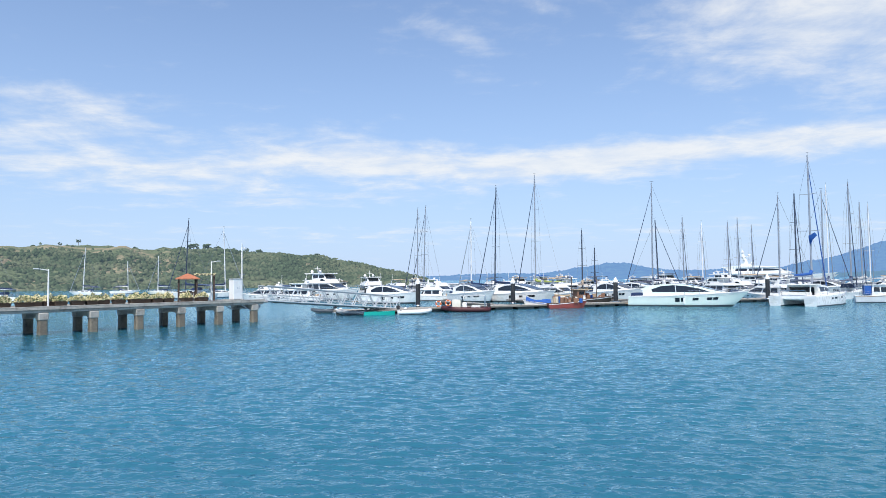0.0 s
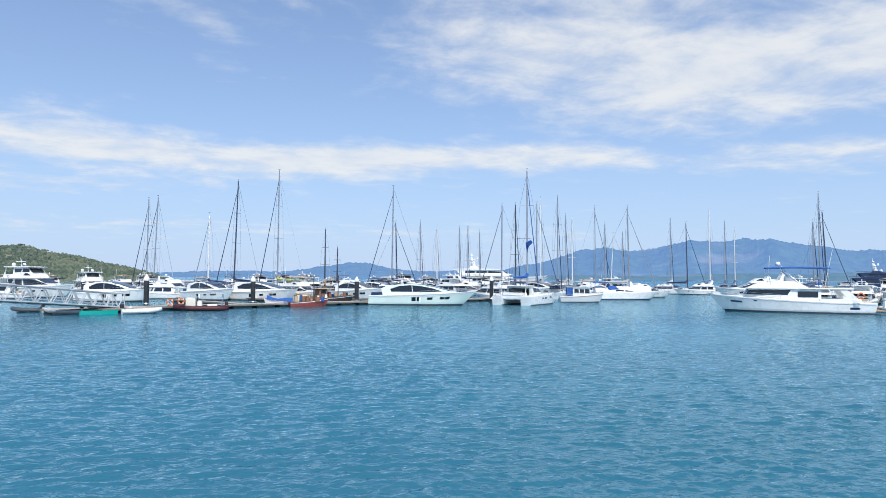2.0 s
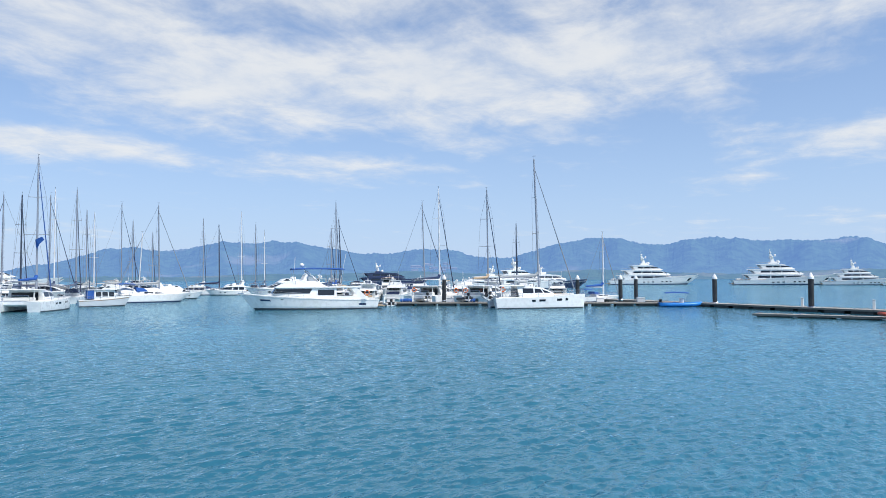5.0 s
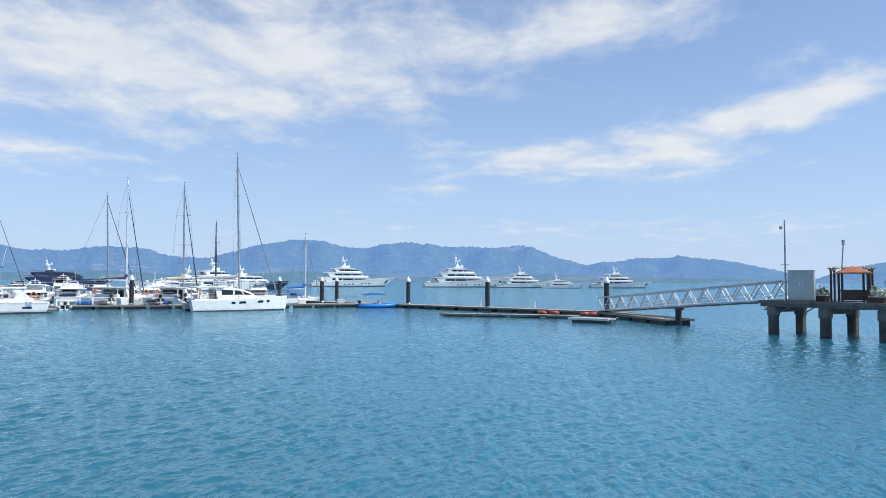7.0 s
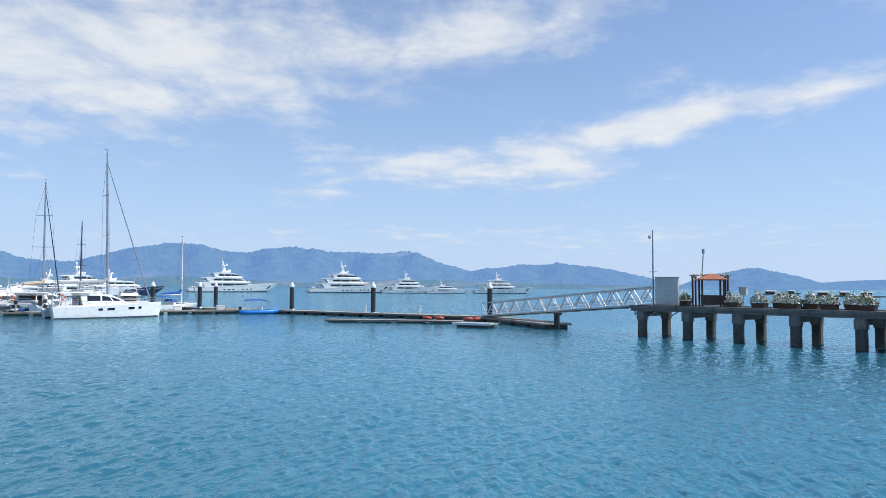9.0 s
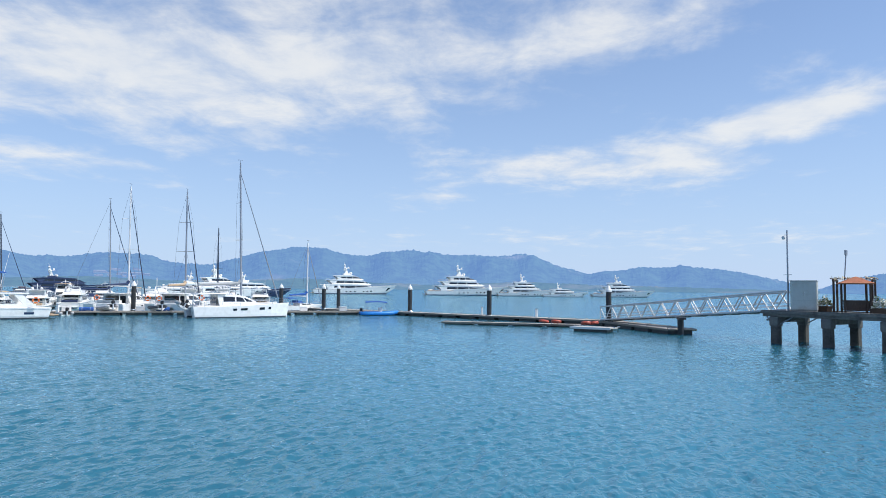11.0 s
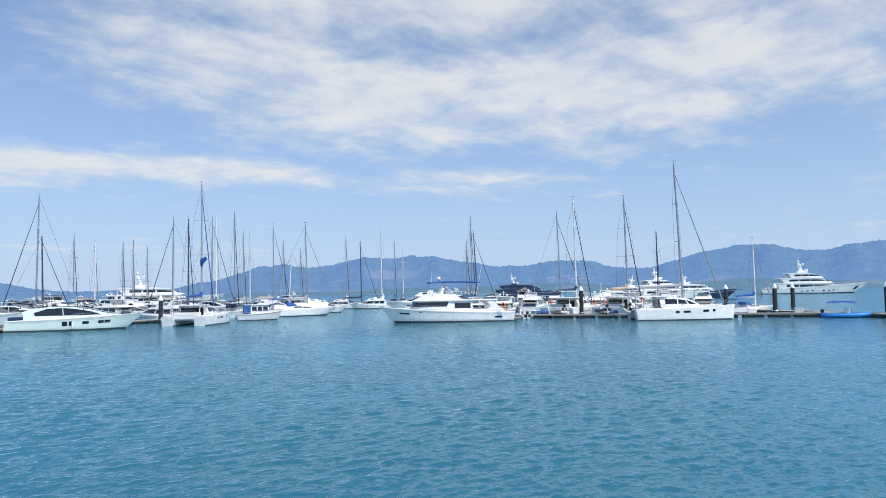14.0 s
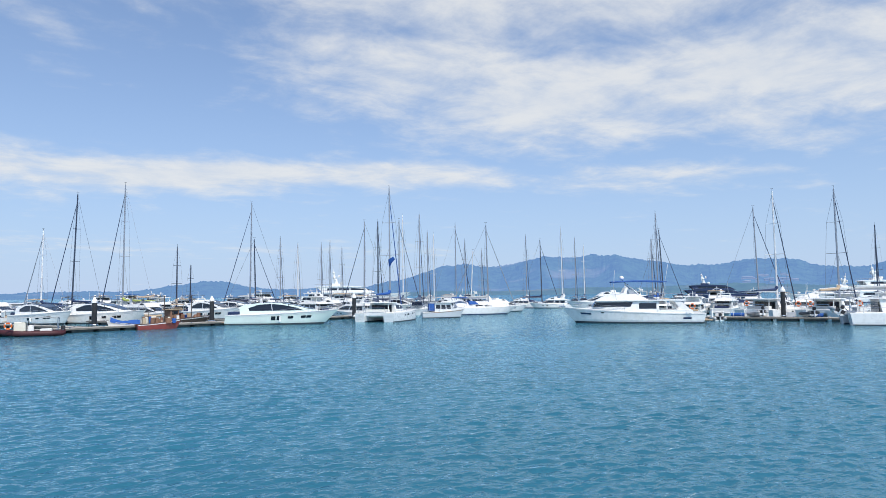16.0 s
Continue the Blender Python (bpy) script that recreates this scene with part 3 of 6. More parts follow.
def bimini(e, x0, x1, w, z0, z1, mat):
    s = Shape()
    n = 6
    rings = []
    for i in range(n + 1):
        x = x0 + (x1 - x0) * i / n
        top = z1 + 0.1 * math.sin(math.pi * i / n)
        rings.append([(x, -w, top - 0.12), (x, -w * 0.5, top), (x, w * 0.5, top), (x, w, top - 0.12), (x, w, top - 0.17), (x, w * 0.5, top - 0.05), (x, -w * 0.5, top - 0.05), (x, -w, top - 0.17)])
    part("bimini_top", s.loft(rings), mat, e, smooth=False)
    f = Shape()
    for side in (1, -1):
        for a, b in ((x0 + 0.1, x0 + 0.4), (x1 - 0.1, x1 - 0.5)):
            f.tube([(b, side * w * 0.95, z0), (a, side * w * 0.95, z1 - 0.13)], 0.025, 5)
    part("bimini_frame", f, STEEL, e)


def coupe_yacht(m, L=14.5, label="", mint=True):
    """Low sports cruiser with an arched dark cabin."""
    e = thing("motor_yacht", m, label, "motor yacht")
    h = Hull(L, 4.3, 1.35, 2.05, 0.92, 0.13, 0.28, 2.4, 0.2)
    hull_parts(e, h, MINT if mint else GELCOAT, DECK, ANTIFOUL, (PALE, 0.93, 1.0))
    half = taper(1.75, 0, L * 0.33, 0.25, 1.4, 0.22)
    top = [(-0.36, 1.3), (0.34, 1.75), (0.24, 2.15), (0.12, 2.65), (0.0, 2.98), (-0.10, 3.08), (-0.22, 3.0), (-0.33, 2.72), (-0.37, 2.5)]
    part("cabin", Shape().slab([(x * L, z) for x, z in top], half), MINT if mint else GELCOAT, e, bevel=0.06)
    win = [(-0.28, 1.95), (0.20, 1.98), (0.12, 2.42), (0.0, 2.78), (-0.10, 2.90), (-0.20, 2.80), (-0.29, 2.35)]
    panes(e, [[(x * L, z) for x, z in win]], half, mat=GLASS)
    for a in (-0.08, 0.07):
        for side in (1, -1):
            part("window_pillar", Shape().plate([(a * L, 1.95), (a * L + 0.1, 1.95), (a * L - 0.05, 2.88), (a * L - 0.15, 2.88)], half, side, 0.032), PALE if a < 0 else GLASS, e)
    inner = taper(1.36, 0, L * 0.33, 0.25, 1.4, 0.1)
    part("windscreen", Shape().slab([(0.265 * L, 2.1), (0.24 * L, 2.22), (0.12 * L, 2.70), (0.005 * L, 3.03), (0.0, 2.9), (0.12 * L, 2.5)], inner), GLASS, e)
    part("sunroof", Shape().slab([(-0.2 * L, 3.07), (-0.10 * L, 3.12), (-0.02 * L, 3.06), (-0.02 * L, 2.9), (-0.2 * L, 2.9)], inner), NAVY, e)
    part("roof_overhang", Shape().soft(-0.40 * L, -0.3 * L, -1.45, 1.45, 2.72, 2.86, 0.04), GELCOAT, e)
    for s0, s1 in ((0.42, 0.46), (0.47, 0.50), (0.57, 0.62), (0.69, 0.735), (0.74, 0.785)):
        for side in (1, -1):
            lo, hi = (0.42, 0.78) if s0 < 0.5 else (0.52, 0.72)
            part("hull_window", h.strip(lo, hi, s0, s1, side, 0.02, 2), GLASS, e)
    for side in (1, -1):
        part("guard_rail", h.rail(0.5, 0.99, side, 0.55), STEEL, e)
        part("hull_crease", h.strip(0.83, 0.86, 0.05, 0.9, side, 0.02), PALE, e)
    part("swim_platform", Shape().soft(-L / 2 - 1.3, -L / 2 + 0.1, -1.9, 1.9, 0.28, 0.42, 0.04), TEAK, e)
    part("cockpit_seat", Shape().soft(-L / 2 + 0.4, -L * 0.36, -1.6, 1.6, 1.3, 1.85, 0.1), NAVY, e)
    fenders(e, h, -1, (0.5,))
    return e


def flybridge_yacht(m, L=16.0, label="", canvas=None, decks=2, lean=0.14, hull_mat=None, bridge=True, name="motor_yacht", dome=True, hard=False):
    """White cruiser with a saloon, a raised bridge and a rail."""
    e = thing(name, m, label, "motor yacht")
    k = L / 16.0
    h = Hull(L, 4.7 * k ** 0.7, 1.25 * k, 2.05 * k, 0.9, 0.12, 0.32, 2.3, -0.2)
    hull_parts(e, h, hull_mat or GELCOAT, DECK, ANTIFOUL, (PALE, 0.9, 0.95))
    half = taper(1.95 * k ** 0.7, -0.05 * L, L * 0.32, 0.3, 1.2 * k, 0.16)
    low = [(-0.33, 1.2), (0.36, 1.72), (0.20, 2.2), (0.09, 2.85), (-0.28, 2.9), (-0.36, 2.3)]
    part("saloon", Shape().slab([(x * L, z * k) for x, z in low], half), GELCOAT, e, bevel=0.07)
    panes(e, [[(-0.03 * L, 1.86 * k), (0.235 * L, 1.98 * k), (0.13 * L, 2.5 * k), (0.07 * L, 2.74 * k), (-0.05 * L, 2.74 * k)],
              [(-0.30 * L, 1.82 * k), (-0.185 * L, 1.84 * k), (-0.185 * L, 2.72 * k), (-0.29 * L, 2.72 * k)],
              [(-0.17 * L, 1.84 * k), (-0.05 * L, 1.86 * k), (-0.07 * L, 2.72 * k), (-0.17 * L, 2.72 * k)]], half)
    part("windscreen", Shape().slab([(0.215 * L, 2.22 * k), (0.1 * L, 2.87 * k), (0.09 * L, 2.8 * k), (0.19 * L, 2.2 * k)], taper(1.0 * k, 0, 1, 1, 0, -0.05)), GLASS, e)
    part("bridge_deck", Shape().soft(-0.42 * L, 0.10 * L, -2.0 * k ** 0.7, 2.0 * k ** 0.7, 2.86 * k, 3.0 * k, 0.05), GELCOAT, e)
    part("saloon_door", Shape().soft(-0.352 * L, -0.345 * L, -1.3 * k, 1.3 * k, 1.25 * k, 2.8 * k, 0.01), GLASS, e)
    part("cockpit_cushion", Shape().soft(-0.45 * L, -0.40 * L, -1.5 * k, 1.5 * k, 1.25 * k, 1.8 * k, 0.06), NAVY if L > 12.5 else TAN_CANVAS, e)
    for side in (1, -1):
        part("deck_post", Shape().tube([(-0.40 * L, side * 1.8 * k ** 0.7, 1.2 * k), (-0.40 * L, side * 1.8 * k ** 0.7, 2.88 * k)], 0.05, 6), GELCOAT, e)
    if bridge:
        bh = taper(1.7 * k ** 0.7, -0.05 * L, 0.12 * L, 0.6, 3 * k, 0.15)
        part("flybridge", Shape().slab([(x * L, z * k) for x, z in [(-0.34, 2.98), (0.1, 2.98), (0.02, 3.75), (-0.02, 3.8), (-0.30, 3.45)]], bh), GELCOAT, e, bevel=0.06)
        panes(e, [[(-0.05 * L, 3.35 * k), (0.035 * L, 3.35 * k), (0.0, 3.68 * k), (-0.03 * L, 3.7 * k)]], bh)
        if dome and not hard:
            radar_arch(e, -0.24 * L, 3.4 * k, 1.5 * k ** 0.7, 1.1 * k)
        part("helm_seat", Shape().soft(-0.14 * L, -0.08 * L, -0.7, 0.7, 3.4 * k, 4.15 * k, 0.08), WHITEPAINT, e)
    if hard:
        rh = taper(1.6 * k ** 0.7, -0.1 * L, 0.1 * L, 0.7, 3 * k, 0.1)
        part("bridge_house", Shape().slab([(x * L, z * k) for x, z in [(-0.2, 3.3), (0.03, 3.7), (-0.02, 4.55), (-0.2, 4.6)]], rh), GELCOAT, e, bevel=0.05)
        panes(e, [[(-0.18 * L, 3.8 * k), (-0.09 * L, 3.85 * k), (-0.09 * L, 4.4 * k), (-0.18 * L, 4.4 * k)], [(-0.075 * L, 3.85 * k), (0.015 * L, 3.9 * k), (-0.01 * L, 4.4 * k), (-0.075 * L, 4.4 * k)]], rh)
        part("bridge_windscreen", Shape().slab([(0.033 * L, 3.85 * k), (-0.012 * L, 4.45 * k), (-0.02 * L, 4.42 * k), (0.02 * L, 3.85 * k)], taper(1.1 * k ** 0.7, 0, 1, 1, 0, 0.0)), GLASS, e)
        part("hardtop", Shape().soft(-0.32 * L, 0.02 * L, -1.75 * k ** 0.7, 1.75 * k ** 0.7, 4.58 * k, 4.74 * k, 0.05), GELCOAT, e)
        for side in (1, -1):
            part("hardtop_post", Shape().tube([(-0.31 * L, side * 1.5 * k ** 0.7, 3.3 * k), (-0.30 * L, side * 1.5 * k ** 0.7, 4.6 * k)], 0.05, 5), GELCOAT, e)
            part("satellite_dome", Shape().ball(-0.24 * L, side * 0.9 * k, 5.05 * k, 0.3 * k, 1.0), GELCOAT, e, smooth=True)
        part("radar_mast", Shape().tube([(-0.2 * L, 0, 4.7 * k), (-0.22 * L, 0, 6.1 * k)], 0.09, 6, 0.5).box(-0.25 * L, -0.18 * L, -0.5, 0.5, 5.5 * k, 5.6 * k), GELCOAT, e)
    if canvas:
        bimini(e, -0.26 * L, 0.04 * L, 1.75 * k ** 0.7, 3.4 * k, 5.0 * k, canvas)
    for side in (1, -1):
        part("guard_rail", h.rail(0.42, 0.985, side, 0.7), STEEL, e)
        for s0 in (0.60, 0.70):
            part("hull_window", h.strip(0.55, 0.68, s0, s0 + 0.04, side, 0.02, 2), GLASS, e)
    part("swim_platform", Shape().soft(-L / 2 - 1.0 * k, -L / 2 + 0.15, -1.8 * k, 1.8 * k, 0.25, 0.4, 0.04), DECK, e)
    part("stern_rail", Shape().tube([(-L * 0.48, -1.9 * k, 1.3 * k), (-L * 0.48, -1.9 * k, 2.0 * k), (-L * 0.48, 1.9 * k, 2.0 * k), (-L * 0.48, 1.9 * k, 1.3 * k)], 0.025, 5), STEEL, e)
    return e


def rigging(e, x, y, z0, top, L, rake=0.0, mast=None, boom=None, spread=1.3, furl=True, fore=None, aft=None, boat_aft=None, boom_x=None):
    """A mast with its spreaders, stays, boom and furled sails."""
    mast = mast or MAST_GREY
    H = top - z0
    tip = (x - rake * H, y, top)
    def up(q):
        return (x - rake * H * q, y, z0 + H * q)
    part("mast", Shape().tube([up(0), up(0.5), up(0.9), up(1)], 0.15, 8, 0.65), mast, e)
    for q, wd in ((0.42, spread), (0.70, spread * 0.75)):
        px, py, pz = up(q)
        part("spreader", Shape().tube([(px - 0.2, py - wd, pz + 0.05), (px, py, pz), (px - 0.2, py + wd, pz + 0.05)], 0.035, 4), mast, e)
    fore = fore or L * 0.48
    aft = aft if aft is not None else -L * 0.48
    f = Shape().tube([(fore, y, z0 - 0.2), up(0.93)], 0.025 if not furl else 0.09, 6, 0.5)
    part("furled_jib" if furl else "forestay", f, (MAST_GREY if furl == 1 else furl) if furl else WIRE, e)
    if aft:
        part("backstay", Shape().tube([(aft, y, z0 - 0.1), up(0.99)], 0.022, 4), WIRE, e)
    for side in (1, -1):
        r = Shape()
        px, py, pz = up(0.42)
        qx, qy, qz = up(0.70)
        r.tube([(x - 0.25, y + side * spread * 1.25, z0 - 0.1), (px - 0.2, py + side * spread, pz + 0.05), (qx - 0.2, qy + side * spread * 0.75, qz + 0.05), up(0.98)], 0.015, 4)
        r.tube([(x - 0.25, y + side * spread * 1.25, z0 - 0.1), up(0.43)], 0.013, 4)
        part("shroud", r, WIRE, e)
    part("masthead_vane", Shape().tube([tip, (tip[0], y, top + 0.45)], 0.02, 4).tube([(tip[0] - 0.35, y, top + 0.4), (tip[0] + 0.3, y, top + 0.42)], 0.02, 4), BLACK, e)
    if boom:
        bx = boom_x if boom_x is not None else -L * 0.36
        bz = z0 + 1.3
        part("boom", Shape().tube([(x - 0.15, y, bz), (bx, y, bz + 0.1)], 0.09, 6), mast, e)
        part("sail_cover", Shape().tube([(x - 0.1, y, bz + 0.75), (x - 0.5, y, bz + 0.38), ((x + bx) / 2, y, bz + 0.3), (bx, y, bz + 0.2)], 0.26, 8, 0.5), boom, e)


def sailing_yacht(m, L=12.0, top=17.0, label="", hull_mat=None, mast=None, boom=None, rake=0.02, stripe=None, awning=None, furl=1, boot=None):
    e = thing("sailing_yacht", m, label, "sailing yacht", "moored sailing yachts")
    h = Hull(L, L * 0.3, 1.05 * L / 12, 1.4 * L / 12, 0.7, 0.14, 0.22, 2.0, -0.45)
    hull_parts(e, h, hull_mat or GELCOAT, DECK, boot or NAVY, stripe)
    k = L / 12
    half = taper(1.15 * k, 0, L * 0.25, 0.35, 1.1, 0.3)
    part("coachroof", Shape().slab([(x * L, z * k) for x, z in [(-0.18, 1.1), (0.26, 1.25), (0.18, 1.5), (-0.05, 1.72), (-0.18, 1.75)]], half), GELCOAT, e, bevel=0.05)
    panes(e, [[(-0.13 * L, 1.35 * k), (-0.02 * L, 1.35 * k), (-0.02 * L, 1.58 * k), (-0.13 * L, 1.6 * k)], [(0.0, 1.35 * k), (0.12 * L, 1.36 * k), (0.1 * L, 1.48 * k), (0.0, 1.56 * k)]], half)
    rigging(e, 0.08 * L, 0, 1.55 * k, top, L, rake, mast, boom or BLUE_CANVAS, 1.0 * k, furl)
    bimini(e, -0.44 * L, -0.24 * L, 1.2 * k, 1.3 * k, 2.9 * k, awning or BLUE_CANVAS)
    part("sprayhood", Shape().slab([(x * L, z * k) for x, z in [(-0.22, 1.7), (-0.08, 1.72), (-0.13, 2.2), (-0.22, 2.35)]], taper(1.05 * k, 0, 9, 1, 1.7, 0.25)), awning or BLUE_CANVAS, e, bevel=0.05)
    for side in (1, -1):
        part("guard_rail", h.rail(0.05, 0.98, side, 0.6, 1.9), STEEL, e)
    part("wheel", Shape().ring(-0.36 * L, 0, 1.75 * k, 0.45, 0.02, "x"), STEEL, e)
    return e


def catamaran(m, L=12.0, B=6.6, top=20.0, label="", mast=None, sail=None, furl=1, rake=0.03, awning=None, solid=True):
    """Twin hulls under one bridge deck with a windowed coachroof."""
    e = thing("sailing_catamaran", m, label, "catamaran", "moored catamarans")
    k = L / 12
    gap = B / 2 - 0.95 * k
    for side in (1, -1):
        h = Hull(L, 1.9 * k, 1.35 * k, 1.85 * k, 0.88, 0.02, 0.16, 2.8, -0.25)
        sk = h.skin(-0.8, 1.0)
        sk.v = [(x, y + side * gap, z) for x, y, z in sk.v]
        ob = part("hull", sk, GELCOAT, e)
        for out in (1, -1):
            st = h.strip(0.0, 0.1, 0, 0.99, out, 0.012)
            st.v = [(x, y + side * gap, z) for x, y, z in st.v]
            part("boot_stripe", st, ANTIFOUL, ob, "dark waterline stripe")
        for s0, s1 in ((0.38, 0.42), (0.46, 0.53), (0.66, 0.72), (0.76, 0.79)):
            wn = h.strip(0.62, 0.80, s0, s1, side, 0.02, 2)
            wn.v = [(x, y + side * gap, z) for x, y, z in wn.v]
            part("hull_window", wn, GLASS, ob)
        dk = Shape()
        ring = [h.point(i / 14, 1, 1, -0.01) for i in range(15)]
        ring = ring + [(x, -y, z) for x, y, z in ring[::-1]]
        dk.loft([[(x, y + side * gap, z) for x, y, z in ring], [(x, y * 0.96 + side * gap, z + 0.05) for x, y, z in ring]])
        part("side_deck", dk, DECK, e)
        part("transom_step", Shape().soft(-L / 2 - 0.1, -L / 2 + 1.2, side * gap - 0.7 * k, side * gap + 0.7 * k, 0.35, 0.62, 0.05), DECK, ob)
        rl = h.rail(0.1, 0.98, side, 0.62, 1.9)
        rl.v = [(x, y + side * gap, z) for x, y, z in rl.v]
        part("guard_rail", rl, STEEL, e)
    part("bridge_deck", Shape().soft(-L * 0.40, L * 0.22, -gap, gap, 0.75 * k, 1.5 * k, 0.1), GELCOAT, e)
    part("trampoline", Shape().box(L * 0.22, L * 0.44, -gap * 0.9, gap * 0.9, 1.55 * k, 1.58 * k), BLACK, e)
    part("cross_beam", Shape().tube([(L * 0.44, -gap, 1.6 * k), (L * 0.44, gap, 1.6 * k)], 0.12, 8), ALLOY, e)
    half = taper(gap * 0.98, -0.05 * L, L * 0.24, 0.55, 1.5, 0.28)
    part("coachroof", Shape().slab([(x * L, z * k) for x, z in [(-0.24, 1.45), (0.23, 1.5), (0.14, 2.1), (0.02, 2.75), (-0.20, 2.95), (-0.26, 2.9)]], half), GELCOAT, e, bevel=0.09)
    panes(e, [[(-0.20 * L, 2.0 * k), (-0.08 * L, 2.0 * k), (-0.08 * L, 2.62 * k), (-0.2 * L, 2.65 * k)], [(-0.065 * L, 2.0 * k), (0.03 * L, 2.0 * k), (0.0, 2.52 * k), (-0.065 * L, 2.6 * k)],
              [(0.045 * L, 2.0 * k), (0.12 * L, 2.0 * k), (0.09 * L, 2.2 * k), (0.015 * L, 2.5 * k)]], half)
    for i in range(4):
        y0 = (-1 + i * 0.5) * gap * 0.55
        part("windscreen_pane", Shape().put([(0.145 * L, y0 + 0.05, 2.12 * k), (0.145 * L, y0 + gap * 0.25, 2.12 * k), (0.04 * L, y0 + gap * 0.25, 2.68 * k), (0.04 * L, y0 + 0.05, 2.68 * k)], [(0, 1, 2, 3)]).put(
            [(0.13 * L, y0 + 0.05, 2.08 * k), (0.13 * L, y0 + gap * 0.25, 2.08 * k), (0.03 * L, y0 + gap * 0.25, 2.62 * k), (0.03 * L, y0 + 0.05, 2.62 * k)], [(3, 2, 1, 0)]), GLASS, e)
    part("saloon_door", Shape().soft(-0.262 * L, -0.25 * L, -gap * 0.7, gap * 0.7, 1.5 * k, 2.6 * k, 0.01), GLASS, e)
    if solid:
        part("hardtop", Shape().soft(-L * 0.46, -L * 0.17, -gap * 0.95, gap * 0.95, 2.92 * k, 3.06 * k, 0.06), GELCOAT, e)
        for side in (1, -1):
            part("hardtop_post", Shape().tube([(-0.44 * L, side * gap * 0.85, 1.4 * k), (-0.43 * L, side * gap * 0.85, 2.95 * k)], 0.06, 6), GELCOAT, e)
    else:
        bimini(e, -L * 0.45, -L * 0.24, gap * 0.85, 1.5 * k, 3.3 * k, awning or BLUE_CANVAS)
    part("aft_beam", Shape().soft(-L * 0.47, -L * 0.38, -gap, gap, 0.95 * k, 1.52 * k, 0.06), GELCOAT, e)
    part("cockpit_bench", Shape().soft(-0.42 * L, -0.36 * L, -gap * 0.8, gap * 0.8, 1.5 * k, 1.95 * k, 0.06), DECK, e)
    part("davit_beam", Shape().tube([(-L * 0.46, -gap * 0.7, 1.5 * k), (-L * 0.50, -gap * 0.7, 2.2 * k), (-L * 0.50, gap * 0.7, 2.2 * k), (-L * 0.46, gap * 0.7, 1.5 * k)], 0.05, 6), STEEL, e)
    rigging(e, 0.03 * L, 0, 2.7 * k, top, L, rake, mast, sail or GREY_CANVAS, 1.6 * k, furl, fore=L * 0.44, aft=0, boom_x=-L * 0.42)
    return e


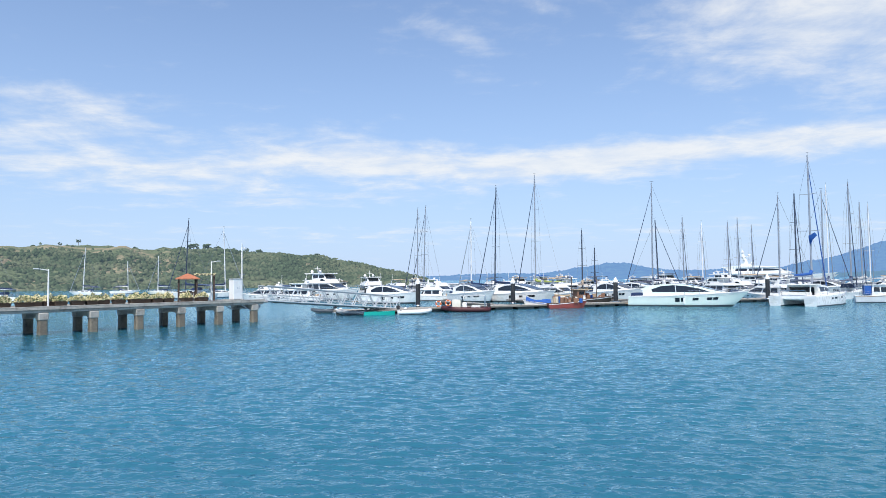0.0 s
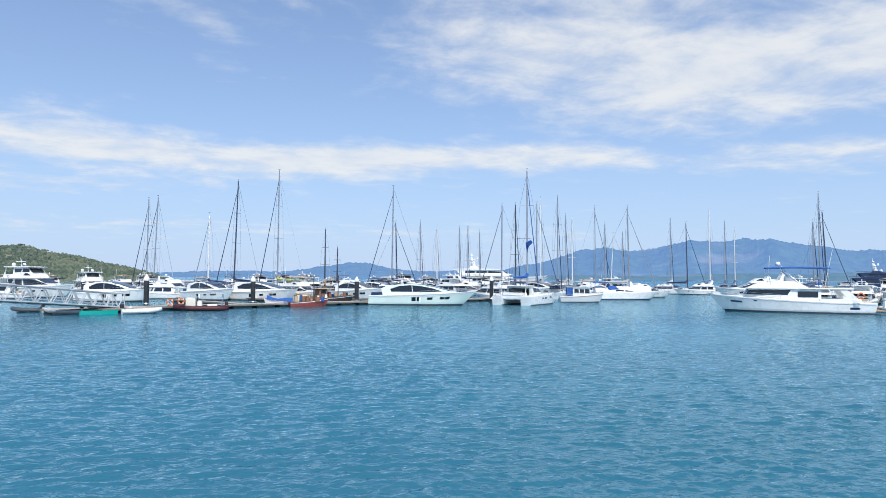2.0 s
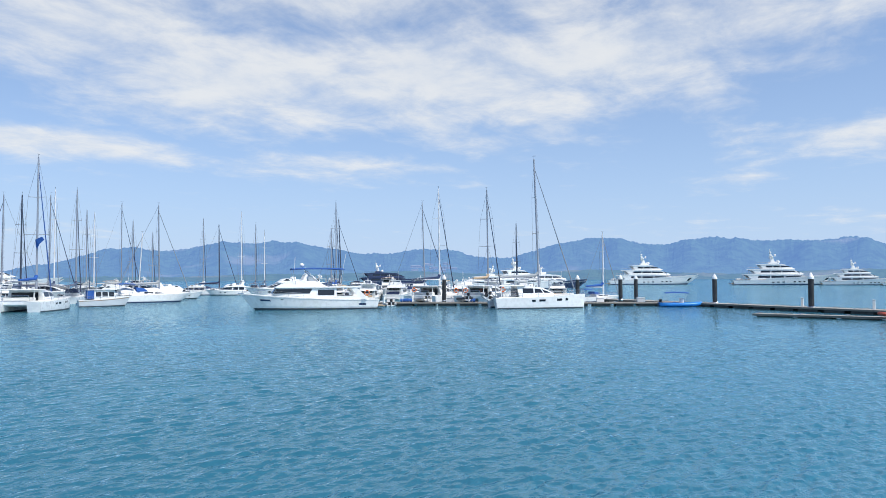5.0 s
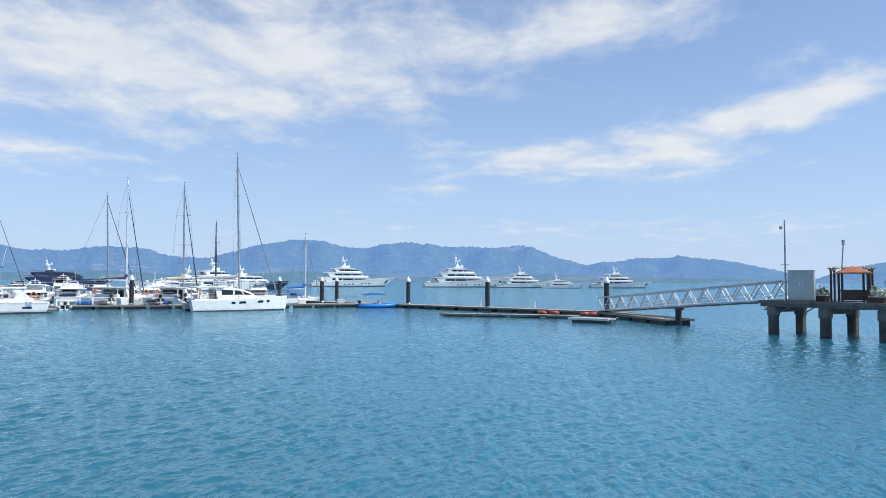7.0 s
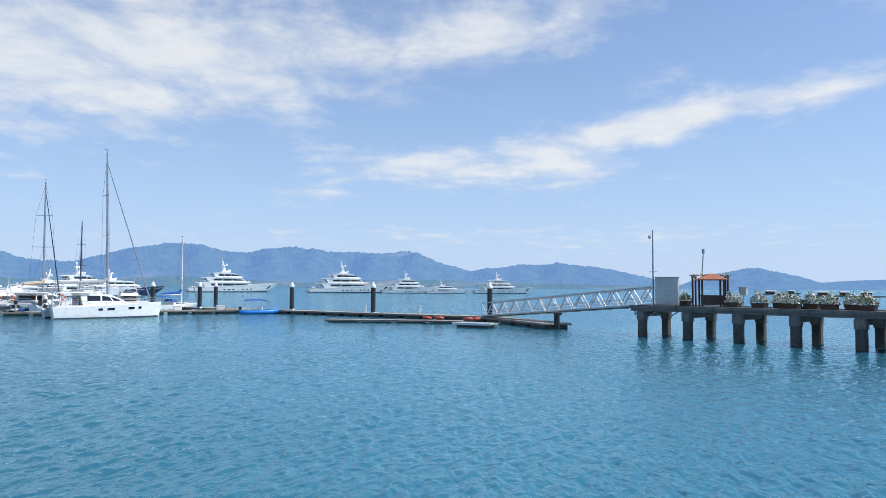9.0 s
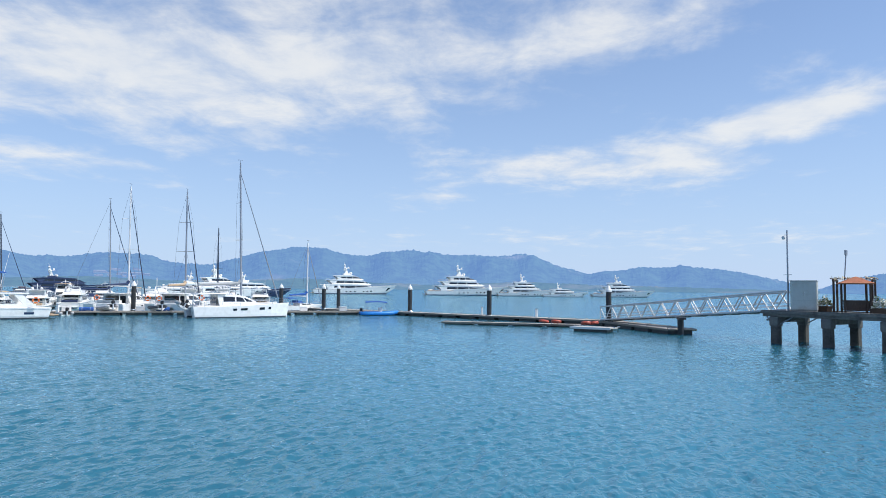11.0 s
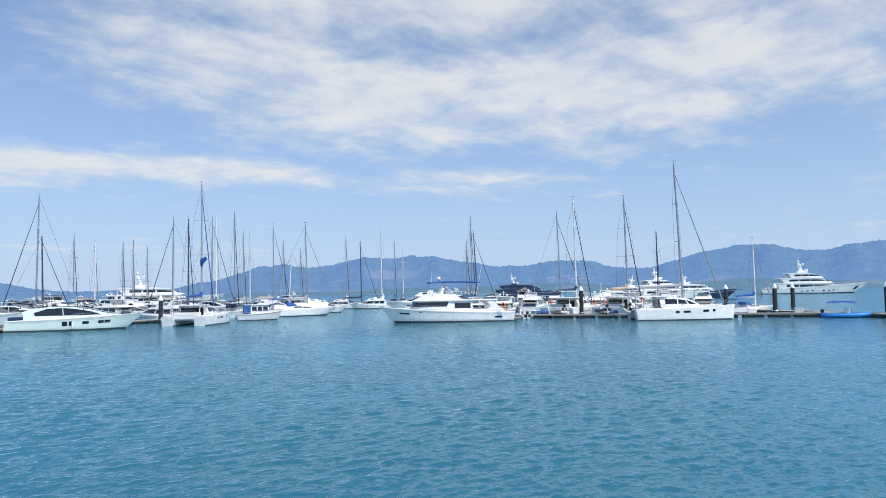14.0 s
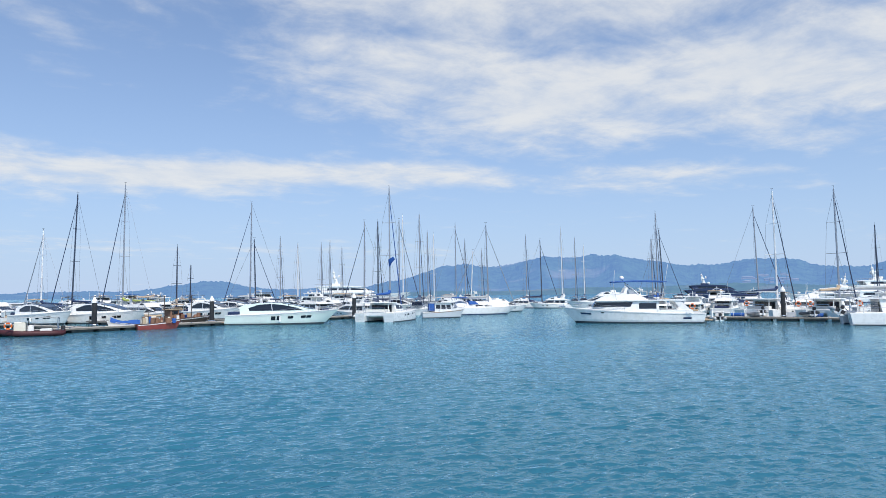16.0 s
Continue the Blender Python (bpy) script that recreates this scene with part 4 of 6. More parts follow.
def superyacht(m, L=50.0, label="", hull_mat=None, decks=3, sweep=0.5, house=None):
    """Large yacht: swept-back tiers under thin brows, wing plates down to the aft decks, and a raked mast with domes."""
    e = thing("superyacht", m, label, "superyacht", "moored superyachts")
    k = L / 50
    house = house or GELCOAT
    h = Hull(L, 9.0 * k, 2.5 * k, 4.6 * k, 0.82, 0.13, 0.3, 2.3, -1.0, 0.45)
    hull_parts(e, h, hull_mat or GELCOAT, TEAK, NAVY, (PALE, 0.95, 1.0))
    for i in range(6):
        for side in (1, -1):
            part("porthole", h.strip(0.40, 0.56, 0.36 + i * 0.05 + (0.06 if i > 2 else 0), 0.382 + i * 0.05 + (0.06 if i > 2 else 0), side, 0.03, 2), GLASS, e)
    for side in (1, -1):
        part("anchor_pocket", h.strip(0.45, 0.85, 0.90, 0.93, side, 0.03, 2), GLASS, e)
        part("bulwark", h.strip(1.0, 1.22, 0.30, 0.97, side, 0.0, 20), hull_mat or GELCOAT, e)
    z = 2.6 * k
    x0, x1 = -0.40 * L, 0.27 * L
    for d in range(decks):
        hh = (2.55 - 0.15 * d) * k
        wide = (4.15 - 0.5 * d) * k
        run = x1 - x0
        half = taper(wide, x0 + run * 0.45, x1, 0.35, z, 0.12)
        part("deckhouse", Shape().slab([(x0 + 0.05 * L, z), (x1, z + 0.1 * k), (x1 - 0.035 * L, z + hh * 0.35), (x1 - 0.085 * L, z + hh * 0.75), (x1 - 0.13 * L, z + hh), (x0 + 0.07 * L, z + hh)], half), house, e, bevel=0.1)
        lo, hi = z + hh * 0.40, z + hh * 0.80
        for a, b in ((0.16, 0.36), (0.375, 0.56), (0.575, 0.80)):
            p, q = x0 + run * a, x0 + run * b
            top = hi if b < 0.7 else hi - 0.1 * hh
            panes(e, [[(p, lo), (q + (0.02 * L if b > 0.7 else 0), lo + (0.05 * hh if b > 0.7 else 0)), (q, top), (p + 0.2 * k, hi)]], half, "window_band", thick=0.04)
        part("windscreen", Shape().slab([(x1 - 0.045 * L, z + hh * 0.42), (x1 - 0.078 * L, z + hh * 0.70), (x1 - 0.09 * L, z + hh * 0.70), (x1 - 0.06 * L, z + hh * 0.42)], taper(wide * 0.62, 0, 1, 1, 0, -0.01)), GLASS, e)
        wing = taper(wide + 0.18 * k, x0 + run * 0.45, x1, 0.35, z, 0.0)
        part("deck_brow", Shape().slab([(x0 - 0.015 * L, z + hh), (x1 - 0.10 * L, z + hh * 0.98), (x1 - 0.13 * L, z + hh + 0.3 * k), (x0 + run * 0.45, z + hh + 0.75 * k), (x0 + run * 0.2, z + hh + 0.62 * k), (x0, z + hh + 0.3 * k)], wing), house, e, bevel=0.08)
        for side in (1, -1):
            part("wing_plate", Shape().loft([[(x0 + run * 0.02, side * wide, z + hh), (x0 + run * 0.2, side * wide, z + hh), (x0 + run * 0.2, side * (wide - 0.15 * k), z + hh), (x0 + run * 0.02, side * (wide - 0.15 * k), z + hh)],
                                             [(x0 + run * 0.11, side * wide, z), (x0 + run * 0.17, side * wide, z), (x0 + run * 0.17, side * (wide - 0.15 * k), z), (x0 + run * 0.11, side * (wide - 0.15 * k), z)]]), house, e)
            part("deck_rail", Shape().tube([(x0 - 0.01 * L, side * wide, z + hh + 0.2 * k), (x0 - 0.01 * L, side * wide, z + hh + 1.2 * k), (x0 + run * 0.3, side * wide, z + hh + 1.2 * k)], 0.04, 4), STEEL, e)
        for side in (1, -1):
            part("deck_post", Shape().tube([(x0 + 0.005 * L, side * wide * 0.8, z - 0.1), (x0 + 0.005 * L, side * wide * 0.8, z + hh)], 0.09 * k, 5), house, e)
        z += hh + 0.28 * k
        x0 += (0.055 + 0.03 * d) * L
        x1 -= (0.06 + 0.05 * sweep) * L
    cx = x0 + (x1 - x0) * 0.3
    z += 0.1 * k
    part("radar_arch", Shape().slab([(cx - 3.2 * k, z - 0.5), (cx + 2.6 * k, z - 0.5), (cx + 0.6 * k, z + 1.2 * k), (cx - 2.6 * k, z + 1.3 * k)], taper(1.7 * k, 0, 1, 1, z, 0.1)), house, e, bevel=0.08)
    part("radar_mast", Shape().loft([[(cx - 1.9 * k, -0.6 * k, z + 1.0 * k), (cx + 0.2 * k, -0.6 * k, z + 1.0 * k), (cx + 0.2 * k, 0.6 * k, z + 1.0 * k), (cx - 1.9 * k, 0.6 * k, z + 1.0 * k)],
                                     [(cx - 2.4 * k, -0.3 * k, z + 5.4 * k), (cx - 1.5 * k, -0.3 * k, z + 5.4 * k), (cx - 1.5 * k, 0.3 * k, z + 5.4 * k), (cx - 2.4 * k, 0.3 * k, z + 5.4 * k)]]).box(cx - 2.2 * k, cx - 1.0 * k, -2.2 * k, 2.2 * k, z + 2.9 * k, z + 3.15 * k).box(cx - 1.2 * k, cx + 0.8 * k, -0.9 * k, 0.9 * k, z + 4.1 * k, z + 4.3 * k), GELCOAT, e)
    for dx, dy, dz, r in ((-1.6, 1.9, 3.8, 0.7), (-1.6, -1.9, 3.8, 0.7), (-2.0, 0, 6.0, 0.65), (0.4, 0.5, 4.8, 0.5), (1.6, 1.2, 1.2, 0.75), (1.6, -1.2, 1.2, 0.75)):
        part("satellite_dome", Shape().ball(cx + dx * k, dy * k, z + dz * k, r * k, 1.05), GELCOAT, e, smooth=True)
    part("mast_spar", Shape().tube([(cx - 2.0 * k, 0, z + 5.4 * k), (cx - 2.3 * k, 0, z + 8.0 * k)], 0.09, 5), MAST_WHITE, e)
    part("swim_platform", Shape().soft(-L / 2 - 1.8 * k, -L / 2 + 0.3, -3.4 * k, 3.4 * k, 0.4, 0.8, 0.06), TEAK, e)
    part("stern_tender", Shape().soft(-0.475 * L, -0.41 * L, -2.4 * k, 2.4 * k, 2.55 * k, 3.4 * k, 0.2), house, e)
    for side in (1, -1):
        part("bow_rail", h.rail(0.62, 0.985, side, 1.3, 2.5), STEEL, e)
    return e


def dinghy(m, L=3.4, label="", tube_mat=None, motor=True, canopy=None, console=False, name="inflatable_dinghy"):
    """Inflatable with a U of tubes, floor, thwart and outboard."""
    e = thing(name, m, label, "dinghy", "tenders and dinghies")
    r = 0.21 * (L / 3.4) ** 0.6
    w = 0.24 * L * 0.8 + 0.1
    pts = [(-L * 0.52, w, 0.3), (-L * 0.3, w, 0.28), (L * 0.15, w, 0.3), (L * 0.36, w * 0.72, 0.36), (L * 0.48, w * 0.3, 0.45), (L * 0.5, 0, 0.47),
           (L * 0.48, -w * 0.3, 0.45), (L * 0.36, -w * 0.72, 0.36), (L * 0.15, -w, 0.3), (-L * 0.3, -w, 0.28), (-L * 0.52, -w, 0.3)]
    part("tube", Shape().tube(pts, r, 10), tube_mat or RIBGREY, e, smooth=True)
    part("floor_hull", Shape().loft([[(-L * 0.46, -w, 0.1), (-L * 0.46, w, 0.1), (-L * 0.46, w * 0.5, -0.15), (-L * 0.46, -w * 0.5, -0.15)], [(L * 0.3, -w * 0.75, 0.12), (L * 0.3, w * 0.75, 0.12), (L * 0.3, w * 0.3, -0.1), (L * 0.3, -w * 0.3, -0.1)]]), GELCOAT, e)
    part("transom", Shape().box(-L * 0.45, -L * 0.42, -w, w, 0.05, 0.55), BLACK, e)
    part("thwart", Shape().soft(-L * 0.12, -L * 0.02, -w, w, 0.38, 0.44, 0.02), PALE, e)
    if motor:
        o = part("outboard", Shape().soft(-L * 0.45 - 0.42, -L * 0.45 - 0.02, -0.17, 0.17, 0.6, 1.05, 0.07), BLACK, e)
        part("outboard_leg", Shape().soft(-L * 0.45 - 0.3, -L * 0.45 - 0.12, -0.07, 0.07, -0.3, 0.62, 0.03), PALE, o)
    if console:
        part("console", Shape().soft(-0.1, 0.45, -0.35, 0.35, 0.15, 1.15, 0.08), GELCOAT, e)
    if canopy:
        bimini(e, -L * 0.38, L * 0.2, w * 1.05, 0.35, 2.0, canopy)
    return e


def cockpit_yacht(m, label):
    """Long white cruiser: low dark wheelhouse glass, flat aft deck roof on raked legs and a raised blue bimini."""
    e = thing("motor_yacht", m @ Matrix.Scale(1.09, 4), label, "motor yacht")
    h = Hull(16.4, 4.8, 1.15, 1.95, 0.92, 0.10, 0.3, 2.4, -0.3)
    hull_parts(e, h, GELCOAT, DECK, ANTIFOUL, (PALE, 0.90, 0.94))
    half = taper(2.0, 0.5, 5.6, 0.35, 1.2, 0.1)
    part("saloon", Shape().slab([(-3.2, 1.1), (6.0, 1.72), (4.45, 1.98), (4.1, 2.62), (-3.2, 2.62)], half), GELCOAT, e, bevel=0.06)
    panes(e, [[(0.1, 1.98), (4.3, 2.0), (4.02, 2.5), (-0.2, 2.54)], [(-2.9, 1.75), (-0.9, 1.75), (-0.9, 2.4), (-2.9, 2.4)]], half)
    part("windscreen", Shape().slab([(4.5, 1.98), (4.14, 2.6), (4.06, 2.6), (4.38, 1.98)], taper(1.35, 0, 1, 1, 0, 0.0)), GLASS, e)
    part("aft_roof", Shape().soft(-6.3, 4.2, -2.1, 2.1, 2.625, 2.8, 0.05), GELCOAT, e)
    up = taper(1.75, 0, 4, 0.7, 2.8, 0.25)
    part("upper_cabin", Shape().slab([(-2.0, 2.8), (4.0, 2.8), (2.9, 3.36), (1.2, 3.5), (-0.9, 3.5)], up), GELCOAT, e, bevel=0.1)
    for side in (1, -1):
        part("roof_leg", Shape().loft([[(-4.9, side * 2.0, 2.64), (-5.7, side * 2.0, 2.64), (-5.7, side * 1.9, 2.64), (-4.9, side * 1.9, 2.64)], [(-6.3, side * 2.1, 1.0), (-7.4, side * 2.1, 1.0), (-7.4, side * 2.0, 1.0), (-6.3, side * 2.0, 1.0)]]), GELCOAT, e)
        part("coaming", Shape().soft(-7.0, -3.0, side * 2.05 - 0.06, side * 2.05 + 0.06, 1.1, 1.62, 0.03), GELCOAT, e)
        part("guard_rail", h.rail(0.55, 0.985, side, 0.6), STEEL, e)
        part("aft_rail", Shape().tube([(-6.2, side * 1.95, 2.8), (-6.2, side * 1.95, 3.5), (-2.2, side * 1.95, 3.5), (-2.2, side * 1.95, 2.8)], 0.025, 5), STEEL, e)
        part("name_mark", h.strip(0.62, 0.74, 0.80, 0.88, side, 0.015, 3), NAVY, e, "short row of unreadable dark letters")
        part("name_mark", h.strip(0.42, 0.62, 0.09, 0.145, side, 0.015, 3), NAVY, e, "short row of unreadable dark letters")
        part("hull_vent", h.strip(0.80, 0.85, 0.70, 0.72, side, 0.02, 2), GLASS, e)
    part("cockpit_table", Shape().soft(-5.2, -4.0, -0.7, 0.7, 1.5, 1.56, 0.02).box(-4.7, -4.5, -0.1, 0.1, 1.0, 1.5), TEAK, e)
    bimini(e, -4.2, 2.2, 1.85, 2.8, 5.05, BLUE_CANVAS)
    part("helm_console", Shape().soft(-0.8, 0.2, -0.9, 0.9, 3.45, 4.1, 0.08), GELCOAT, e)
    part("radar_arch", Shape().tube([(-1.0, -1.6, 3.4), (0.4, -1.4, 4.7), (0.4, 1.4, 4.7), (-1.0, 1.6, 3.4)], 0.06, 6), STEEL, e)
    part("dome_stalk", Shape().tube([(0.4, 0.4, 4.7), (0.9, 0.4, 5.3)], 0.05, 6), STEEL, e)
    part("satellite_dome", Shape().ball(0.9, 0.4, 5.45, 0.28), GELCOAT, e, smooth=True)
    part("antenna", Shape().tube([(2.0, 1.2, 3.4), (1.8, 1.3, 6.4)], 0.025, 4), WHITEPAINT, e)
    part("antenna", Shape().tube([(-3.6, 1.5, 2.8), (-4.4, 1.6, 7.0)], 0.025, 4), WHITEPAINT, e)
    part("swim_platform", Shape().soft(-9.3, -8.1, -1.9, 1.9, 0.3, 0.45, 0.04), TEAK, e)
    part("boarding_steps", Shape().box(-8.2, -7.7, 0.9, 1.7, 0.45, 0.8).box(-7.9, -7.3, 0.9, 1.7, 0.8, 1.15), TEAK, e)
    part("anchor_roller", Shape().box(7.8, 8.5, -0.12, 0.12, 1.98, 2.1), STEEL, e)
    return e


def work_rib(m, label):
    """Maroon rigid inflatable with a console, seats and hoops."""
    e = dinghy(m, 5.8, label, MAROON, True, None, True, "work_boat")
    part("windscreen", Shape().box(0.35, 0.42, -0.4, 0.4, 1.15, 1.6), GLASS, e)
    part("locker", Shape().soft(-1.8, -0.7, -0.5, 0.5, 0.2, 0.75, 0.05), WHITEPAINT, e)
    part("cabin_box", Shape().soft(0.6, 1.7, -0.55, 0.55, 0.2, 1.5, 0.08), CREAM, e)
    part("roll_bar", Shape().tube([(-2.3, -0.8, 0.4), (-2.4, -0.8, 1.9), (-2.4, 0.8, 1.9), (-2.3, 0.8, 0.4)], 0.04, 6), STEEL, e)
    part("awning", Shape().soft(-2.4, 1.0, -0.85, 0.85, 1.92, 1.98, 0.02), GREY_CANVAS, e)
    return e


def open_boat(m, L, label, hull_mat, load, name="fishing_boat"):
    """A wooden open boat; load picks what lies in it."""
    e = thing(name, m, label, "boat")
    h = Hull(L, L * 0.3, 0.6, 1.15, 0.6, 0.1, 0.35, 2.0, -0.2)
    hull_parts(e, h, hull_mat, WOOD, None, (WHITEPAINT, 0.85, 0.97))
    if load == "tarp":
        rings = []
        for i in range(9):
            q = i / 8
            x = -L * 0.44 + L * 0.84 * q
            w = h.half(min(0.96, 0.06 + 0.84 * q)) + 0.06
            z = h.deck(0.06 + 0.84 * q)
            top = z + 0.42 + 0.16 * math.sin(q * 7)
            rings.append([(x, -w, z - 0.1), (x, -w * 0.75, z + 0.14), (x, 0, top), (x, w * 0.75, z + 0.12), (x, w, z - 0.1), (x, 0, z - 0.05)])
        part("tarpaulin", Shape().loft(rings), BLUE_CANVAS, e, "crumpled bright blue tarpaulin")
    else:
        rng = random.Random(int(L * 10))
        if L > 6:
            part("wheelhouse", Shape().soft(-L * 0.34, -L * 0.18, -0.8, 0.8, 0.7, 2.1, 0.06), RUST, e)
            for side in (1, -1):
                part("window", Shape().box(-L * 0.31, -L * 0.21, side * 0.8 - 0.02, side * 0.8 + 0.02, 1.4, 1.9), GLASS, e)
            part("roof", Shape().soft(-L * 0.38, -L * 0.04, -1.0, 1.0, 2.1, 2.2, 0.04), TAN_CANVAS, e)
        else:
            for x, y, top in ((-0.3, 0.5, 1.9), (-0.3, -0.5, 2.1), (0.05, 0.5, 1.7), (0.3, -0.3, 2.4)):
                part("canopy_pole", Shape().tube([(x * L, y, 0.6), (x * L * 0.96, y, top)], 0.035, 5), WOOD, e)
            part("folded_awning", Shape().tube([(-0.32 * L, 0.45, 1.75), (-0.1 * L, 0.5, 1.62), (0.08 * L, 0.45, 1.68)], 0.14, 8), TAN_CANVAS, e)
        for i in range(30):
            x, y = rng.uniform(-0.4, 0.36) * L, rng.uniform(-0.7, 0.7)
            s = rng.uniform(0.10, 0.3)
            part("crate", Shape().soft(x - s, x + s, y - s * 0.7, y + s * 0.7, 0.7, 0.8 + rng.uniform(0.2, 0.8), 0.03), rng.choice([RUST, RUST, RED, WOOD, CREAM, GREY_CANVAS, TAN_CANVAS, BLUE_CANVAS]), e)
        part("fishing_net", Shape().ball(L * 0.2, 0, 0.95, 0.55, 0.7, 10), RUST, e)
        part("mast_pole", Shape().tube([(0.1 * L, 0, 0.7), (0.1 * L, 0, 4.2)], 0.06, 6), WOOD, e)
    return e


def cabin_launch(m, L, label):
    """Grey launch with an upright glazed cabin and a blue side screen."""
    e = thing("cabin_launch", m, label, "motor boat")
    h = Hull(L, L * 0.33, 0.95, 1.45, 0.85, 0.1, 0.3, 2.2, -0.1)
    hull_parts(e, h, PALE, DECK, ANTIFOUL, (TEAK, 0.88, 0.96))
    half = taper(L * 0.135, 0, L * 0.25, 0.7, 1.0, 0.06)
    part("cabin", Shape().slab([(-0.22 * L, 0.95), (0.22 * L, 1.05), (0.18 * L, 2.45), (-0.22 * L, 2.5)], half), GELCOAT, e, bevel=0.05)
    panes(e, [[(-0.19 * L + i * 0.125 * L, 1.55), (-0.085 * L + i * 0.125 * L, 1.55), (-0.09 * L + i * 0.122 * L, 2.25), (-0.19 * L + i * 0.122 * L, 2.25)] for i in range(3)], half)
    part("roof", Shape().soft(-0.36 * L, 0.21 * L, -L * 0.15, L * 0.15, 2.5, 2.6, 0.04), GELCOAT, e)
    part("side_screen", Shape().box(-0.35 * L, -0.23 * L, -L * 0.14, L * 0.14, 1.2, 2.49), BLUE_CANVAS, e)
    for side in (1, -1):
        part("guard_rail", h.rail(0.1, 0.98, side, 0.6), STEEL, e)
        part("roof_post", Shape().tube([(-0.355 * L, side * L * 0.14, 0.95), (-0.355 * L, side * L * 0.14, 2.5)], 0.03, 5), STEEL, e)
    return e


def covered_yacht(m, L, top, label):
    """A laid-up sailing yacht under a long pale cover."""
    e = sailing_yacht(m, L, top, label, GELCOAT, MAST_GREY, GREY_CANVAS)
    rings = []
    for i in range(13):
        q = i / 12
        x = -L * 0.40 + L * 0.78 * q
        w = 1.5 * (1 - q ** 3 * 0.85)
        z = 2.0 + 0.12 * math.sin(q * 17)
        rings.append([(x, -w, z - 0.7), (x, -w * 0.6, z), (x, 0, z + 0.5 + 0.1 * math.sin(q * 23)), (x, w * 0.6, z), (x, w, z - 0.7), (x, 0, z - 0.5)])
    part("boat_cover", Shape().loft(rings), WHITEPAINT, e, "draped off-white canvas cover")
    return e

# ---- piers, gangways and pontoons ----
LEFT_DECK, RIGHT_DECK = 2.15, 2.50


def pier(x, y, turn, bays, step, side, label, stone, wide, DECK_Z, pile):
    """A concrete pier on paired piles; it runs out along +x and ends at its local origin; side is where its far row stands."""
    e = thing("pier", pose(x, y, 0, 0, 0, turn), label, "pier")
    run = bays * step
    y0, y1 = sorted((-side * 0.35, side * (wide + 0.35)))
    part("deck", Shape().soft(-run, 1.1, y0, y1, DECK_Z - 0.2, DECK_Z, 0.02), stone, e)
    for yy in (0, side * wide):
        part("edge_beam", Shape().soft(-run, 1.0, yy - 0.22, yy + 0.22, DECK_Z - 0.42, DECK_Z - 0.203, 0.03), stone, e)
    for yy in (y0, y1 - 0.14):
        part("kerb", Shape().soft(-run, 1.05, yy, yy + 0.14, DECK_Z + 0.004, DECK_Z + 0.09, 0.02), stone, e)
    for i in range(bays + 1):
        part("cross_beam", Shape().soft(-i * step - 0.28, -i * step + 0.28, min(0, side * wide) + 0.24, max(0, side * wide) - 0.24, DECK_Z - 0.85, DECK_Z - 0.203, 0.03), stone, e)
        for yy in (0, side * wide):
            c = part("pile_cap", Shape().soft(-i * step - 0.36, -i * step + 0.36, yy - 0.36, yy + 0.36, DECK_Z * 0.54, DECK_Z - 0.423, 0.05), stone, e)
            p = Shape()
            rings = []
            for z, r in ((-1.5, 0.32), (-0.2, 0.325), (0.15, 0.32), (0.6, 0.315), (DECK_Z * 0.54 - 0.002, 0.315)):
                rings.append([(-i * step + dx * r, yy + dy * r, z) for dx, dy in ((1, .7), (.7, 1), (-.7, 1), (-1, .7), (-1, -.7), (-.7, -1), (.7, -1), (1, -.7))])
            part("pier_column", p.loft(rings), pile, c)
    for yy in (0, side * wide):
        part("brace", Shape().tube([(0.9, yy, DECK_Z - 0.25), (0.3, yy, DECK_Z - 1.0)], 0.05, 5), MAST_GREY, e)
        part("brace", Shape().tube([(-0.3, yy, DECK_Z - 1.0), (-1.4, yy, DECK_Z - 0.4)], 0.05, 5), MAST_GREY, e)
    part("cross_brace", Shape().tube([(0.8, 0, DECK_Z - 0.7), (0.8, side * wide, DECK_Z - 0.7)], 0.06, 5), MAST_GREY, e)
    part("cross_brace", Shape().tube([(-1.2, 0, DECK_Z - 0.75), (0.4, side * wide, DECK_Z - 0.75)], 0.05, 5), MAST_GREY, e)
    return e


